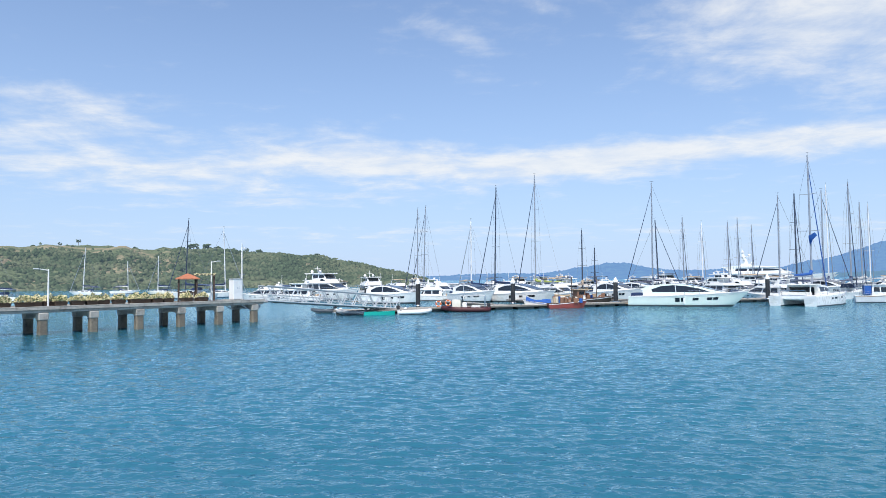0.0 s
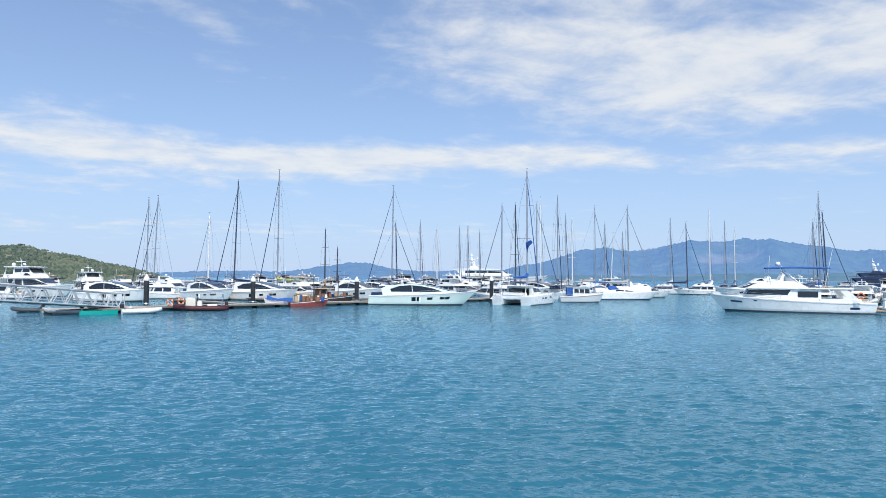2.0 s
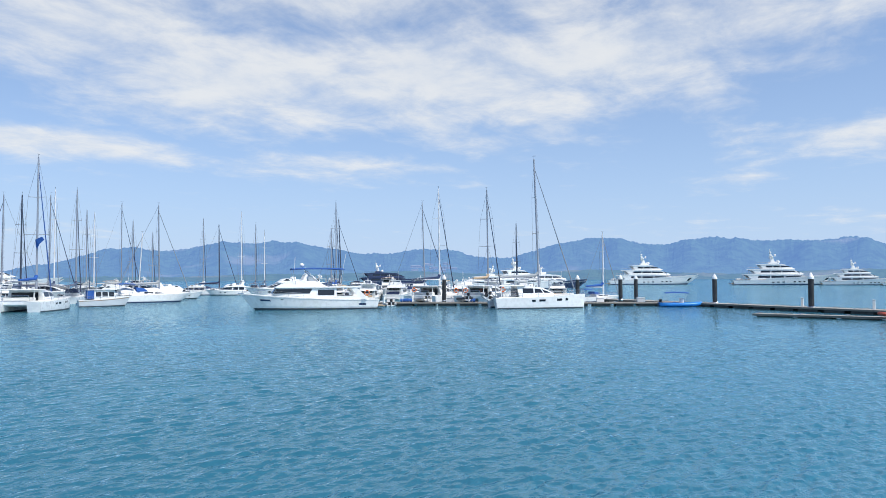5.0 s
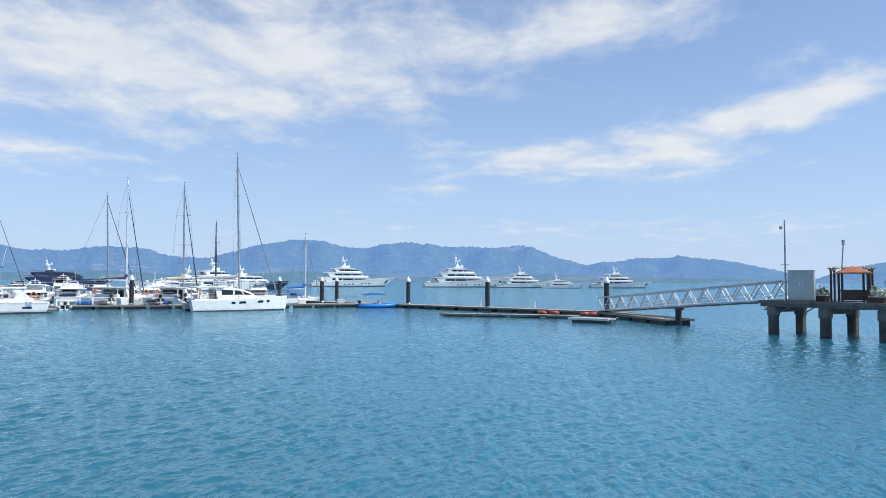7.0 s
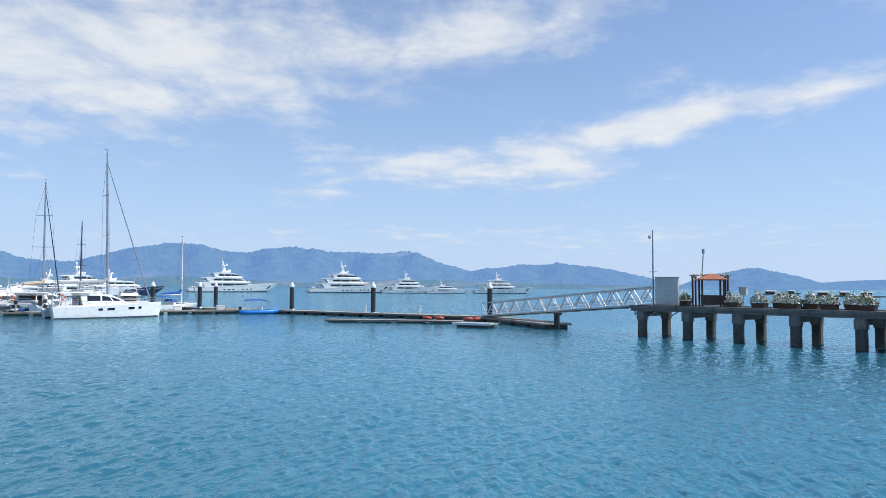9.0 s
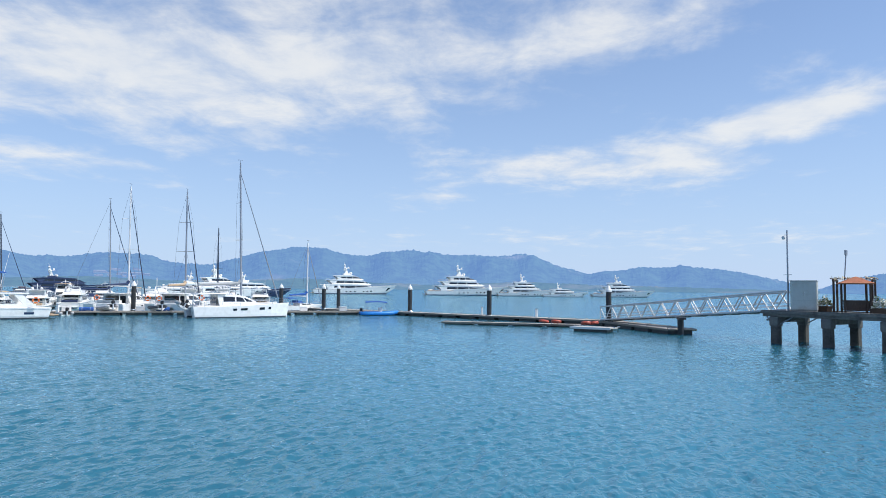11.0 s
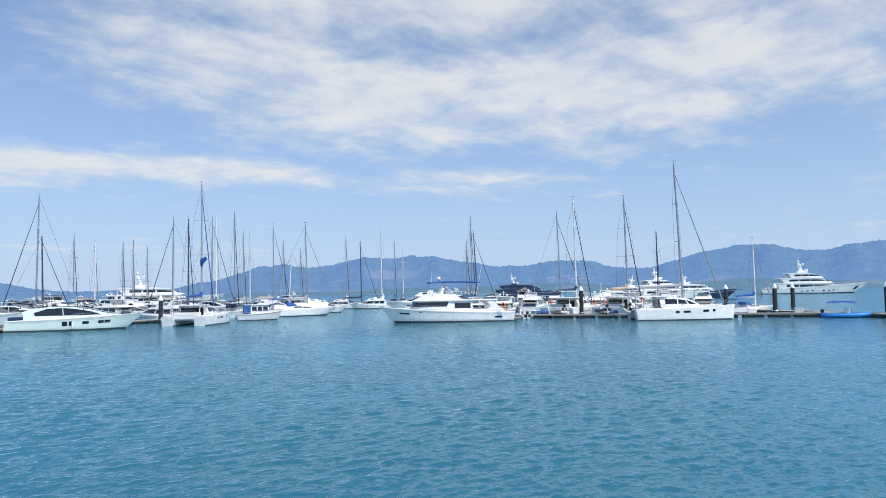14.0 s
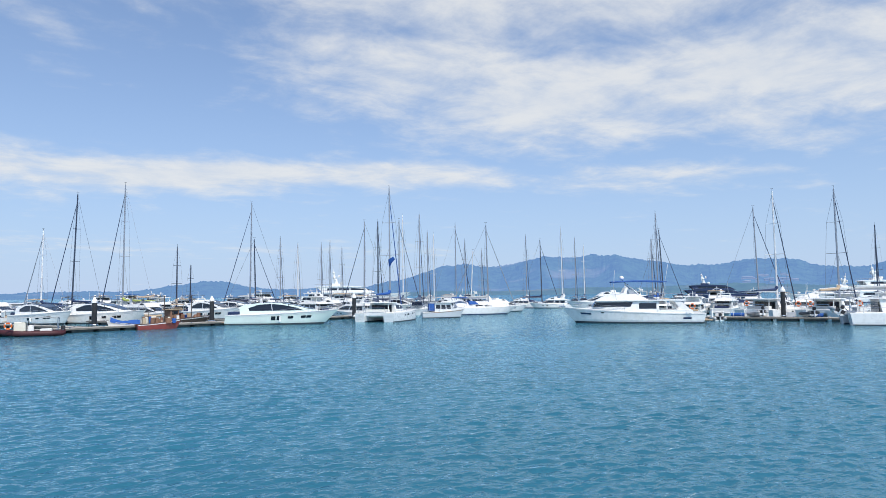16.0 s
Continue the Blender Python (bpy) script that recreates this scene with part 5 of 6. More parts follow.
def gangway(a, b, za, zb, width, bays, label):
    """An aluminium truss footbridge from its high end a to its low end b."""
    ax, ay = a
    bx, by = b
    L = math.hypot(bx - ax, by - ay)
    e = thing("gangway", pose(ax, ay, 0, 0, 0, math.degrees(math.atan2(by - ay, bx - ax))), label, "gangway")
    drop = (zb - za) / L

    def at(x, y, h):
        return (x, y, za + drop * x + h)
    H = 1.5
    for y in (-width / 2, width / 2):
        part("top_chord", Shape().tube([at(0, y, H), at(L, y, H)], 0.075, 6), ALLOY, e)
        part("bottom_chord", Shape().tube([at(0, y, 0.02), at(L, y, 0.02)], 0.095, 6), ALLOY, e)
        part("mid_rail", Shape().tube([at(0, y, 0.66), at(L, y, 0.66)], 0.028, 5), ALLOY, e)
        part("low_rail", Shape().tube([at(0, y, 0.36), at(L, y, 0.36)], 0.022, 5), ALLOY, e)
        for i in range(bays):
            x0, x1 = L * i / bays, L * (i + 1) / bays
            xm = (x0 + x1) / 2
            part("diagonal", Shape().tube((at(x0, y, H), at(xm, y, 0.05)), 0.06, 5), ALLOY, e)
            part("diagonal", Shape().tube((at(xm, y, 0.05), at(x1, y, H)), 0.06, 5), ALLOY, e)
        part("upright", Shape().tube([at(L, y, 0.05), at(L, y, H)], 0.045, 5), ALLOY, e)
    s = Shape()
    s.loft([[at(0, -width / 2, -0.1), at(0, width / 2, -0.1), at(0, width / 2, 0.0), at(0, -width / 2, 0.0)], [at(L, -width / 2, -0.1), at(L, width / 2, -0.1), at(L, width / 2, 0.0), at(L, -width / 2, 0.0)]])
    part("walkway", s, FLOATER, e)
    for i in range(bays + 1):
        x = L * i / bays
        part("cross_member", Shape().tube([at(x, -width / 2, -0.12), at(x, width / 2, -0.12)], 0.05, 4), ALLOY, e)
    return e


def pontoon(a, b, width, label, freeboard=0.5, timber=True):
    ax, ay = a
    bx, by = b
    L = math.hypot(bx - ax, by - ay)
    e = thing("pontoon", pose(ax, ay, 0, 0, 0, math.degrees(math.atan2(by - ay, bx - ax))), label, "pontoon")
    part("walkway", Shape().soft(0, L, -width / 2, width / 2, freeboard - 0.12, freeboard, 0.02), PONTOON, e)
    n = max(1, int(L / 3.2))
    for i in range(n):
        x0 = L * i / n + 0.35
        part("float", Shape().soft(x0, x0 + L / n - 0.7, -width / 2 + 0.1, width / 2 - 0.1, -0.35, freeboard - 0.124, 0.05), FLOATER, e)
    for y in (-width / 2 - 0.06, width / 2 + 0.06):
        part("fender_board", Shape().soft(0, L, y - 0.055, y + 0.055, freeboard - 0.2, freeboard + 0.02, 0.02), GREYWOOD if timber else PALE, e)
    for i in range(int(L / 4) + 1):
        for y in (-width / 2 + 0.2, width / 2 - 0.2):
            part("cleat", Shape().tube([(i * 4 + 0.3, y, freeboard + 0.1), (i * 4 + 0.6, y, freeboard + 0.1)], 0.035, 5).box(i * 4 + 0.4, i * 4 + 0.5, y - 0.03, y + 0.03, freeboard, freeboard + 0.1), STEEL, e)
    return e


def mooring_pile(x, y, top, r=0.32):
    e = thing("mooring_pile", pose(x, y, 0), "black sleeved mooring pile with a white conical cap", "pile", "mooring piles")
    part("shaft", Shape().tube([(0, 0, -1.5), (0, 0, 0.4), (0, 0, top - 0.25)], r, 12), PILEBLACK, e)
    part("cap", Shape().loft([[(k * math.cos(a), k * math.sin(a), z) for a in (2 * math.pi * j / 12 for j in range(12))] for k, z in ((r + 0.04, top - 0.27), (r + 0.04, top - 0.05), (r * 0.55, top + 0.3), (0.05, top + 0.5))]), WHITEPAINT, e, "white conical cap")
    part("guide_collar", Shape().ring(0, 0, 0.55, r + 0.12, 0.07, "z"), STEEL, e)
    return e


pier(-18.7, 67.8, 48, 10, 3.78, 1, "weathered concrete pier on tide-stained piles lined with flower planters", CONCRETE, 3.25, LEFT_DECK, WETPILE)
# this pier's deck and columns carry their shade in the material colour
pier(56.4, -19.5, 37.5, 9, 4.1, -1, "weathered concrete pier with its shade painted in, on stained piles lined with flower planters", SHADEDCONCRETE, 3.6, RIGHT_DECK, SHADEDPILE)
gangway((-18.2, 69.3), (-5.9, 84.2), LEFT_DECK - 0.1, 0.5, 1.6, 11, "aluminium truss gangway sloping down to a pontoon")
gangway((56.9, -21.1), (80.3, -9.3), RIGHT_DECK + 0.1, 0.62, 1.6, 12, "aluminium truss gangway sloping down to a pontoon")
pontoon((-9.0, 84.0), (60.0, 113.0), 2.6, "long floating pontoon with bleached decking")
pontoon((-13.0, 82.5), (-2.0, 82.5), 3.0, "floating landing stage below the gangway")
for i in range(5):
    x = 8 + i * 11.5
    y = 91.5 + i * 4.85
    pontoon((x, y + 1.6), (x - 8, y + 21), 1.4, "narrow finger pontoon between berths")
pontoon((66.0, -14.5), (83.5, -9.0), 2.8, "floating landing stage below the gangway")
pontoon((81.5, -10.5), (116.0, 38.0), 2.6, "long floating pontoon with bleached decking")
pontoon((104.5, 19.0), (84.8, 63.5), 2.6, "long floating pontoon beside the catamarans")
pontoon((78.2, 9.2), (75.5, -6.0), 1.4, "low floating timber jetty lying on the water", 0.3)
for bearing, dist, top in ((2.1, 93, 3.7), (-5.8, 98.5, 3.6), (-14.1, 104, 3.6), (-25.3, 116, 3.8), (-96.8, 83.0, 4.1), (-87.1, 91.5, 4.1), (-80.5, 104.5, 4.1), (-73.4, 113.5, 4.1), (-74.6, 125, 4.1), (-59.0, 110, 4.2), (-70.0, 118, 4.1), (6.4, 128, 3.2)):
    mooring_pile(*spot(bearing, dist), top)

# ---- the fleet ----
TAKEN = []


def moor(bearing, dist, heading, L, B, fixed=False):
    """The pose of a berth at a bearing, moved outward until no other boat is in the way, and its distance."""
    c, s = math.cos(radians(heading)), math.sin(radians(heading))
    while True:
        x, y = spot(bearing, dist)
        spots = [(x + c * L * q, y + s * L * q, B * 0.5) for q in (-0.4, -0.2, 0, 0.2, 0.4)]
        if fixed or all(math.hypot(px - qx, py - qy) > (pr + qr) * 1.02 for px, py, pr in spots for qx, qy, qr in TAKEN):
            TAKEN.extend(spots)
            return pose(x, y, 0, 0, 0, heading), dist
        dist += 2.0


def berth(bearing, dist, heading, L=4.0, B=2.0):
    return moor(bearing, dist, heading, L, B, True)[0]


coupe_yacht(berth(-19.6, 100.3, -31, 15.6, 4.6), 15.6, "sports motor yacht, green water reflection painted in as pale mint, with an arched dark cabin window")
stern_cat = catamaran(berth(-28.2, 107.1, 39, 11.4, 6.6), 11.4, 6.4, 20.7, "white sailing catamaran moored stern-to with a blue furled sail", MAST_GREY, BLUE_CANVAS, BLUE_CANVAS, 0.01)
part("loose_sail", Shape().loft([[(0.1, -0.1, 8.3), (0.16, -0.1, 8.3), (0.16, 0.1, 8.6), (0.1, 0.1, 8.6)], [(-0.3, -0.5, 8.9), (-0.22, -0.5, 8.9), (-0.2, 0.0, 9.5), (-0.3, 0.0, 9.5)], [(-0.5, -1.2, 9.5), (-0.44, -1.2, 9.5), (-0.4, -0.9, 9.9), (-0.5, -0.9, 9.9)]]), BLUE_CANVAS, stern_cat, "loose blue sail cloth flapping at the mast")
cockpit_yacht(berth(-47.85, 95, 138, 16.4, 5), "white motor yacht with dark wheelhouse glass and blue bimini")
catamaran(berth(-66.65, 96, -52, 12.3, 7), 12.3, 6.9, 20.7, "white sailing catamaran with a grey mast and long cabin windows", MAST_GREY, GREY_CANVAS, 1, 0.03)
catamaran(berth(-58.55, 115, 0, 11.5, 6.5), 11.5, 6.3, 19.2, "white sailing catamaran with orange life rings on its rail", MAST_WHITE, NAVY, NAVY, 0.02)
catamaran(berth(-62.6, 114, 0, 11.5, 6.5), 11.5, 6.3, 18.8, "white sailing catamaran with a tan sail cover", MAST_GREY, TAN_CANVAS, NAVY, 0.02)
cabin_launch(berth(-32.7, 118, -25, 7.2, 2.6), 7.2, "grey cabin launch with upright windows and blue screen")
covered_yacht(berth(-36.0, 136, -20, 14, 4.2), 14, 17.8, "sailing yacht laid up under a draped pale canvas cover")
work_rib(berth(-1.9, 85.5, 172, 6.4, 2.4), "maroon rigid inflatable work boat with a pale console")
open_boat(berth(-8.0, 94.2, 165, 4.6, 1.6), 4.6, "small white boat under a crumpled blue tarpaulin", GELCOAT, "tarp", "rowing_boat")
open_boat(berth(-10.3, 93.8, 10, 5.4, 2.0), 5.4, "cluttered red and rust fishing boat piled with crates", RED, "crates")
open_boat(berth(-12.2, 112, 20, 9, 3), 9, "dark timber boat piled with rusty gear", WOOD, "crates")

# bearing, distance, heading, length, canvas, enclosed bridge
CRUISERS = [
    (9.4, 148, -42, 19, None, True), (12.3, 140, 168, 12, None, True), (5.8, 148, -70, 16, None, True), (1.8, 129, 178, 11.5, None, False), (0.2, 152, -62, 14, None, False), (14.6, 150, 170, 12, None, False),
    (-9.6, 116, -66, 13, TAN_CANVAS, False), (-19.0, 142, -70, 12, None, False),
    (-21.5, 134, 112, 13, None, True), (-23.6, 136, -66, 13, None, False), (-25.2, 124, 112, 12, GREY_CANVAS, False), (-33.0, 162, 130, 12, None, False), (-37.6, 156, -20, 12, None, False), (-41.6, 190, 150, 12, None, False),
    (-45.9, 165, 146, 18, None, False), (-52.8, 124, 30, 11, None, True), (-55.2, 138, 24, 13, None, False), (-60.4, 134, 24, 12, None, False), (-65.6, 130, 20, 12, None, False), (-38.8, 200, 140, 11, None, False), (-47.8, 200, 150, 15, None, True)]
for bearing, dist, heading, L in ((-2.6, 122, -60, 13), (-6.6, 113, -50, 15), (-14.2, 128, -60, 12), (-16.0, 136, -40, 12), (4.2, 118, -30, 12)):
    m, far = moor(bearing, dist, heading, L, L * 0.3)
    tagged(coupe_yacht(m, L, "white sports cruiser with a long dark cabin window", False), group="moored motor cruisers")
for bearing, dist, heading, L, canvas, hard in CRUISERS:
    m, far = moor(bearing, dist, heading, L, L * 0.3)
    tagged(flybridge_yacht(m, L, "white motor cruiser with an enclosed bridge moored among others" if hard else "white flybridge motor cruiser moored among other boats", canvas, hard=hard), group="moored motor cruisers")

# bearing, distance, heading, length, masthead, hull, mast, cover, label
YACHTS = [
    (1.9, 150, 130, 13, 19.5, GELCOAT, MAST_GREY, GREY_CANVAS), (1.4, 155, 130, 13, 20.5, GELCOAT, MAST_GREY, NAVY), (-2.6, 140, 130, 11, 16.0, GELCOAT, MAST_WHITE, NAVY),
    (-4.6, 112, 130, 13, 19.0, NAVY, MAST_DARK, NAVY), (-8.0, 118, 125, 14, 21.8, GELCOAT, MAST_GREY, LIME), (-11.5, 125, 80, 11, 12.6, WOOD, MAST_DARK, TAN_CANVAS),
    (-12.5, 130, 80, 10, 9.6, RED, MAST_DARK, NAVY), (-17.4, 133, 163, 14, 21.5, GELCOAT, MAST_GREY, NAVY), (-17.1, 150, -17, 12, 16.0, NAVY, MAST_DARK, NAVY),
    (-19.3, 170, 60, 12, 18.0, GELCOAT, MAST_GREY, GREY_CANVAS), (-20.7, 160, 60, 12, 16.0, GELCOAT, MAST_WHITE, NAVY), (-22.6, 175, 60, 12, 17.0, GELCOAT, MAST_GREY, NAVY),
    (-23.3, 180, 60, 12, 18.0, GELCOAT, MAST_GREY, GREY_CANVAS), (-24.3, 190, 60, 12, 17.0, GELCOAT, MAST_GREY, NAVY), (-26.5, 150, 150, 12, 20.0, GELCOAT, MAST_GREY, NAVY),
    (-27.2, 130, 50, 12, 18.0, GELCOAT, MAST_DARK, NAVY), (-28.7, 165, -30, 13, 22.0, GELCOAT, MAST_GREY, GREY_CANVAS), (-29.3, 150, 50, 13, 21.5, GELCOAT, MAST_WHITE, NAVY),
    (-30.7, 140, 50, 13, 20.5, GELCOAT, MAST_GREY, NAVY), (-31.4, 170, 50, 12, 19.5, GELCOAT, MAST_GREY, GREY_CANVAS), (-31.9, 180, 50, 12, 20.0, GELCOAT, MAST_WHITE, GREY_CANVAS),
    (-33.5, 142, -20, 13, 18.5, GELCOAT, MAST_GREY, GREY_CANVAS), (-34.5, 165, 45, 12, 17.0, GELCOAT, MAST_GREY, NAVY), (-35.3, 175, 145, 12, 15.0, GELCOAT, MAST_WHITE, GREY_CANVAS),
    (-35.9, 185, 45, 12, 16.0, GELCOAT, MAST_GREY, NAVY), (-39.6, 190, 40, 12, 20.0, GELCOAT, MAST_GREY, GREY_CANVAS), (-40.6, 195, -40, 12, 19.0, GELCOAT, MAST_DARK, NAVY),
    (-42.5, 200, 40, 12, 23.0, GELCOAT, MAST_WHITE, NAVY), (-43.6, 215, 40, 12, 21.0, NAVY, MAST_GREY, NAVY), (-44.3, 210, 40, 12, 18.5, GELCOAT, MAST_WHITE, NAVY),
    (-49.6, 140, 30, 12, 14.5, GELCOAT, MAST_GREY, NAVY), (-50.0, 130, 30, 13, 18.5, GELCOAT, MAST_GREY, BLUE_CANVAS), (-50.2, 150, -48, 12, 17.0, GELCOAT, MAST_DARK, NAVY),
    (-57.0, 135, -50, 13, 19.1, GELCOAT, MAST_GREY, NAVY), (-65.0, 160, 20, 12, 17.0, NAVY, MAST_DARK, NAVY), (-71.8, 122, -30, 9, 11.8, GELCOAT, MAST_WHITE, BLUE_CANVAS),
    (27.5, 260, 180, 11, 16.0, GELCOAT, MAST_WHITE, NAVY), (24.8, 280, 10, 10, 12.0, GELCOAT, MAST_WHITE, NAVY), (22.4, 250, 170, 10, 13.0, CREAM, MAST_WHITE, NAVY),
    (20.3, 180, 160, 14, 19.3, GELCOAT, MAST_DARK, NAVY), (17.9, 180, 30, 13, 17.4, GELCOAT, MAST_WHITE, NAVY), (33.0, 190, 170, 11, 12.0, GELCOAT, MAST_WHITE, NAVY)]
TONES = {GELCOAT: "white", NAVY: "navy blue", WOOD: "brown timber", RED: "faded red", CREAM: "cream"}
MASTS = {MAST_GREY: "grey", MAST_WHITE: "white", MAST_DARK: "dark"}
sway = random.Random(8)
for bearing, dist, heading, L, top, hull_mat, mast, cover in YACHTS:
    m, far = moor(bearing, dist, heading, L, L * 0.3)
    top = EYE + (top - EYE) * far / dist
    sailing_yacht(m, L, top, f"{TONES[hull_mat]} moored sailing yacht with a bare {MASTS[mast]} mast", hull_mat, mast, cover, sway.uniform(0.0, 0.05), awning=cover, furl=1 if mast == MAST_WHITE else NAVY)

# rows of cruisers on the pontoons further back: first bearing, last, distance, heading, length
rng = random.Random(3)
for b0, b1, dist, heading, L in ((13, 3, 172, -68, 14), (4, -14, 160, -68, 13), (2, -27, 192, -68, 15), (-13, -28, 130, -66, 13), (-14, -30, 160, 112, 12), (-27, -36, 205, 130, 13), (-50.5, -57, 126, 24, 11), (-63, -70, 132, 24, 12), (-50, -68, 165, 24, 13)):
    b = b0
    while b > b1:
        m, far = moor(b, dist, heading + rng.uniform(-4, 4) + (180 if rng.random() < 0.3 else 0), L, L * 0.3)
        if rng.random() < 0.42:
            tagged(coupe_yacht(m, L * rng.uniform(0.85, 1.1), "white sports cruiser with dark cabin glass moored among others", False), group="moored motor cruisers")
            b -= math.degrees(L * 0.42 / dist) * rng.uniform(0.95, 1.3)
            continue
        hard = rng.random() < 0.45
        tagged(flybridge_yacht(m, L * rng.uniform(0.85, 1.1), "white motor cruiser with an enclosed bridge moored among others" if hard else "white flybridge motor cruiser moored among other boats", rng.choice([None, NAVY, NAVY, GREY_CANVAS, TAN_CANVAS, BLUE_CANVAS]), hard=hard, hull_mat=rng.choice([GELCOAT, GELCOAT, PALE, CREAM, NAVY])), group="moored motor cruisers")
        b -= math.degrees(L * 0.42 / dist) * rng.uniform(0.95, 1.4)

# bearing, distance, heading, length, decks, hull
BIG = [(-25.4, 300, -28, 48, 2, GELCOAT), (-54.6, 400, -44, 46, 2, NAVY), (-62.0, 260, 150, 30, 2, GELCOAT), (-65.6, 270, -35, 34, 3, GELCOAT), (-68.0, 300, -40, 34, 2, NAVY),
       (-76.0, 455, -62, 56, 3, GELCOAT), (-85.4, 430, -72, 54, 3, GELCOAT), (-90.4, 420, -78, 38, 3, GELCOAT), (-93.4, 400, -80, 26, 2, GELCOAT), (-98.0, 430, -84, 38, 3, GELCOAT)]
for bearing, dist, heading, L, decks, hull_mat in BIG:
    superyacht(berth(bearing, dist, heading), L, "large white superyacht with stepped decks anchored in the bay" if hull_mat == GELCOAT else "large dark superyacht with navy hull and tinted glass", hull_mat, decks, house=GELCOAT if hull_mat == GELCOAT or dist == 300 else NAVY)

dinghy(berth(9.9, 86.5, 172), 2.9, "charcoal inflatable dinghy with an outboard motor", RIBDARK)
dinghy(berth(7.6, 81.0, 178), 3.2, "grey inflatable tender moored at the landing stage", RIBGREY)
dinghy(berth(2.4, 79.8, 8), 3.7, "white inflatable tender with a raised outboard", GELCOAT)
dinghy(pose(100.2, 21.4, 0, 0, 0, -72), 5.4, "bright blue inflatable boat with a blue canopy", SKYBLUE, canopy=BLUE_CANVAS, console=True)
dinghy(berth(-54.2, 105, 60), 3.4, "grey inflatable dinghy on the pontoon", RIBGREY)
dinghy(pose(*spot(-62.4, 94.5), 1.35, 28, 0, 38), 3.3, "grey inflatable dinghy hung from a catamaran's stern davits", RIBGREY)

# ---- things on the piers ----
LEFT, RIGHT = pose(-18.7, 67.8, LEFT_DECK, 0, 0, 48), pose(56.4, -19.5, RIGHT_DECK, 0, 0, 37.5)


def on_pier(base, x, y, z=0.0, turn=0):
    return base @ pose(x, y, z, 0, 0, turn)


def planter(m, wide, tone, seed, tall):
    """A dark wooden box full of leaves and blossom."""
    e = thing("planter", m, "dark wooden planter with pale yellow blossom" if tone == BLOOM else "dark wooden planter with bushy white blossom", "planter", "planters along the piers")
    part("box", Shape().loft([[(-wide / 2 + 0.08, -0.3, 0), (wide / 2 - 0.08, -0.3, 0), (wide / 2 - 0.08, 0.3, 0), (-wide / 2 + 0.08, 0.3, 0)],
                              [(-wide / 2, -0.38, 0.4), (wide / 2, -0.38, 0.4), (wide / 2, 0.38, 0.4), (-wide / 2, 0.38, 0.4)]]), POT, e)
    part("rim", Shape().soft(-wide / 2 - 0.04, wide / 2 + 0.04, -0.42, 0.42, 0.403, 0.45, 0.02), POT, e)
    rng = random.Random(seed)
    leaves, petals = Shape(), Shape()
    for i in range(520):
        a, r = rng.uniform(0, 6.3), rng.random() ** 0.55
        x, y = r * math.cos(a) * wide * 0.66, r * math.sin(a) * 0.6
        lump = 0.8 + 0.3 * math.sin(x * 5 + seed) * math.cos(y * 6 + seed)
        z = 0.40 + tall * lump * math.sqrt(max(0.0, 1 - r * r)) * rng.uniform(0.25, 0.9)
        s = rng.uniform(0.05, 0.11)
        u, v = rng.uniform(0, 6.3), rng.uniform(-0.6, 0.9)
        d = Vector((math.cos(u) * math.cos(v), math.sin(u) * math.cos(v), math.sin(v)))
        k = d.orthogonal().normalized() * 0.5
        (leaves if i % 3 == 0 else petals).put([Vector((x, y, z)) - d * s, Vector((x, y, z)) + k * s, Vector((x, y, z)) + d * s, Vector((x, y, z)) - k * s + Vector((0, 0, s * 0.4))], [(0, 1, 2), (0, 2, 3)])
    for i in range(10):
        a = rng.uniform(0, 6.3)
        leaves.tube([(0.3 * wide * math.cos(a), 0.15 * math.sin(a), 0.5), (0.55 * wide * math.cos(a), 0.4 * math.sin(a), 0.85)], 0.015, 4)
    part("foliage", leaves, LEAF, e)
    part("blossom", petals, tone, e)
    return e


def kiosk(m, label):
    """A small timber shelter with a hipped terracotta roof."""
    e = thing("shelter", m, label, "shelter")
    w = 0.8
    for x in (-w, w):
        for y in (-w, w):
            part("post", Shape().soft(x - 0.07, x + 0.07, y - 0.07, y + 0.07, 0, 2.15, 0.01), WOOD, e)
    for y in (-w, w):
        part("rail", Shape().soft(-w, w, y - 0.04, y + 0.04, 0.85, 0.95, 0.01), WOOD, e)
        part("lower_rail", Shape().soft(-w, w, y - 0.03, y + 0.03, 0.2, 0.28, 0.01), WOOD, e)
        for i in range(1, 9):
            x = -w + 2 * w * i / 9
            part("slat", Shape().box(x - 0.07, x + 0.07, y - 0.02, y + 0.02, 0.28, 0.85), WOOD, e)
    for i in range(1, 9):
        y = -w + 2 * w * i / 9
        part("slat", Shape().box(-w - 0.02, -w + 0.02, y - 0.07, y + 0.07, 0.28, 0.85), WOOD, e)
    part("bench", Shape().soft(-w + 0.1, w - 0.1, w - 0.5, w - 0.08, 0.42, 0.48, 0.01), WOOD, e)
    r = w + 0.28
    part("roof", Shape().loft([[(-r, -r, 2.12), (r, -r, 2.12), (r, r, 2.12), (-r, r, 2.12)], [(-r, -r, 2.2), (r, -r, 2.2), (r, r, 2.2), (-r, r, 2.2)], [(-0.08, -0.08, 2.66), (0.08, -0.08, 2.66), (0.08, 0.08, 2.66), (-0.08, 0.08, 2.66)]]), ROOF, e)
    for i in range(1, 6):
        q = i / 6
        s = r * (1 - q) + 0.08 * q + 0.02
        z = 2.2 + 0.46 * q
        part("shingle_course", Shape().loft([[(-s, -s, z - 0.03), (s, -s, z - 0.03), (s, s, z - 0.03), (-s, s, z - 0.03)], [(-s + 0.03, -s + 0.03, z + 0.02), (s - 0.03, -s + 0.03, z + 0.02), (s - 0.03, s - 0.03, z + 0.02), (-s + 0.03, s - 0.03, z + 0.02)]]), ROOF, e)
    return e


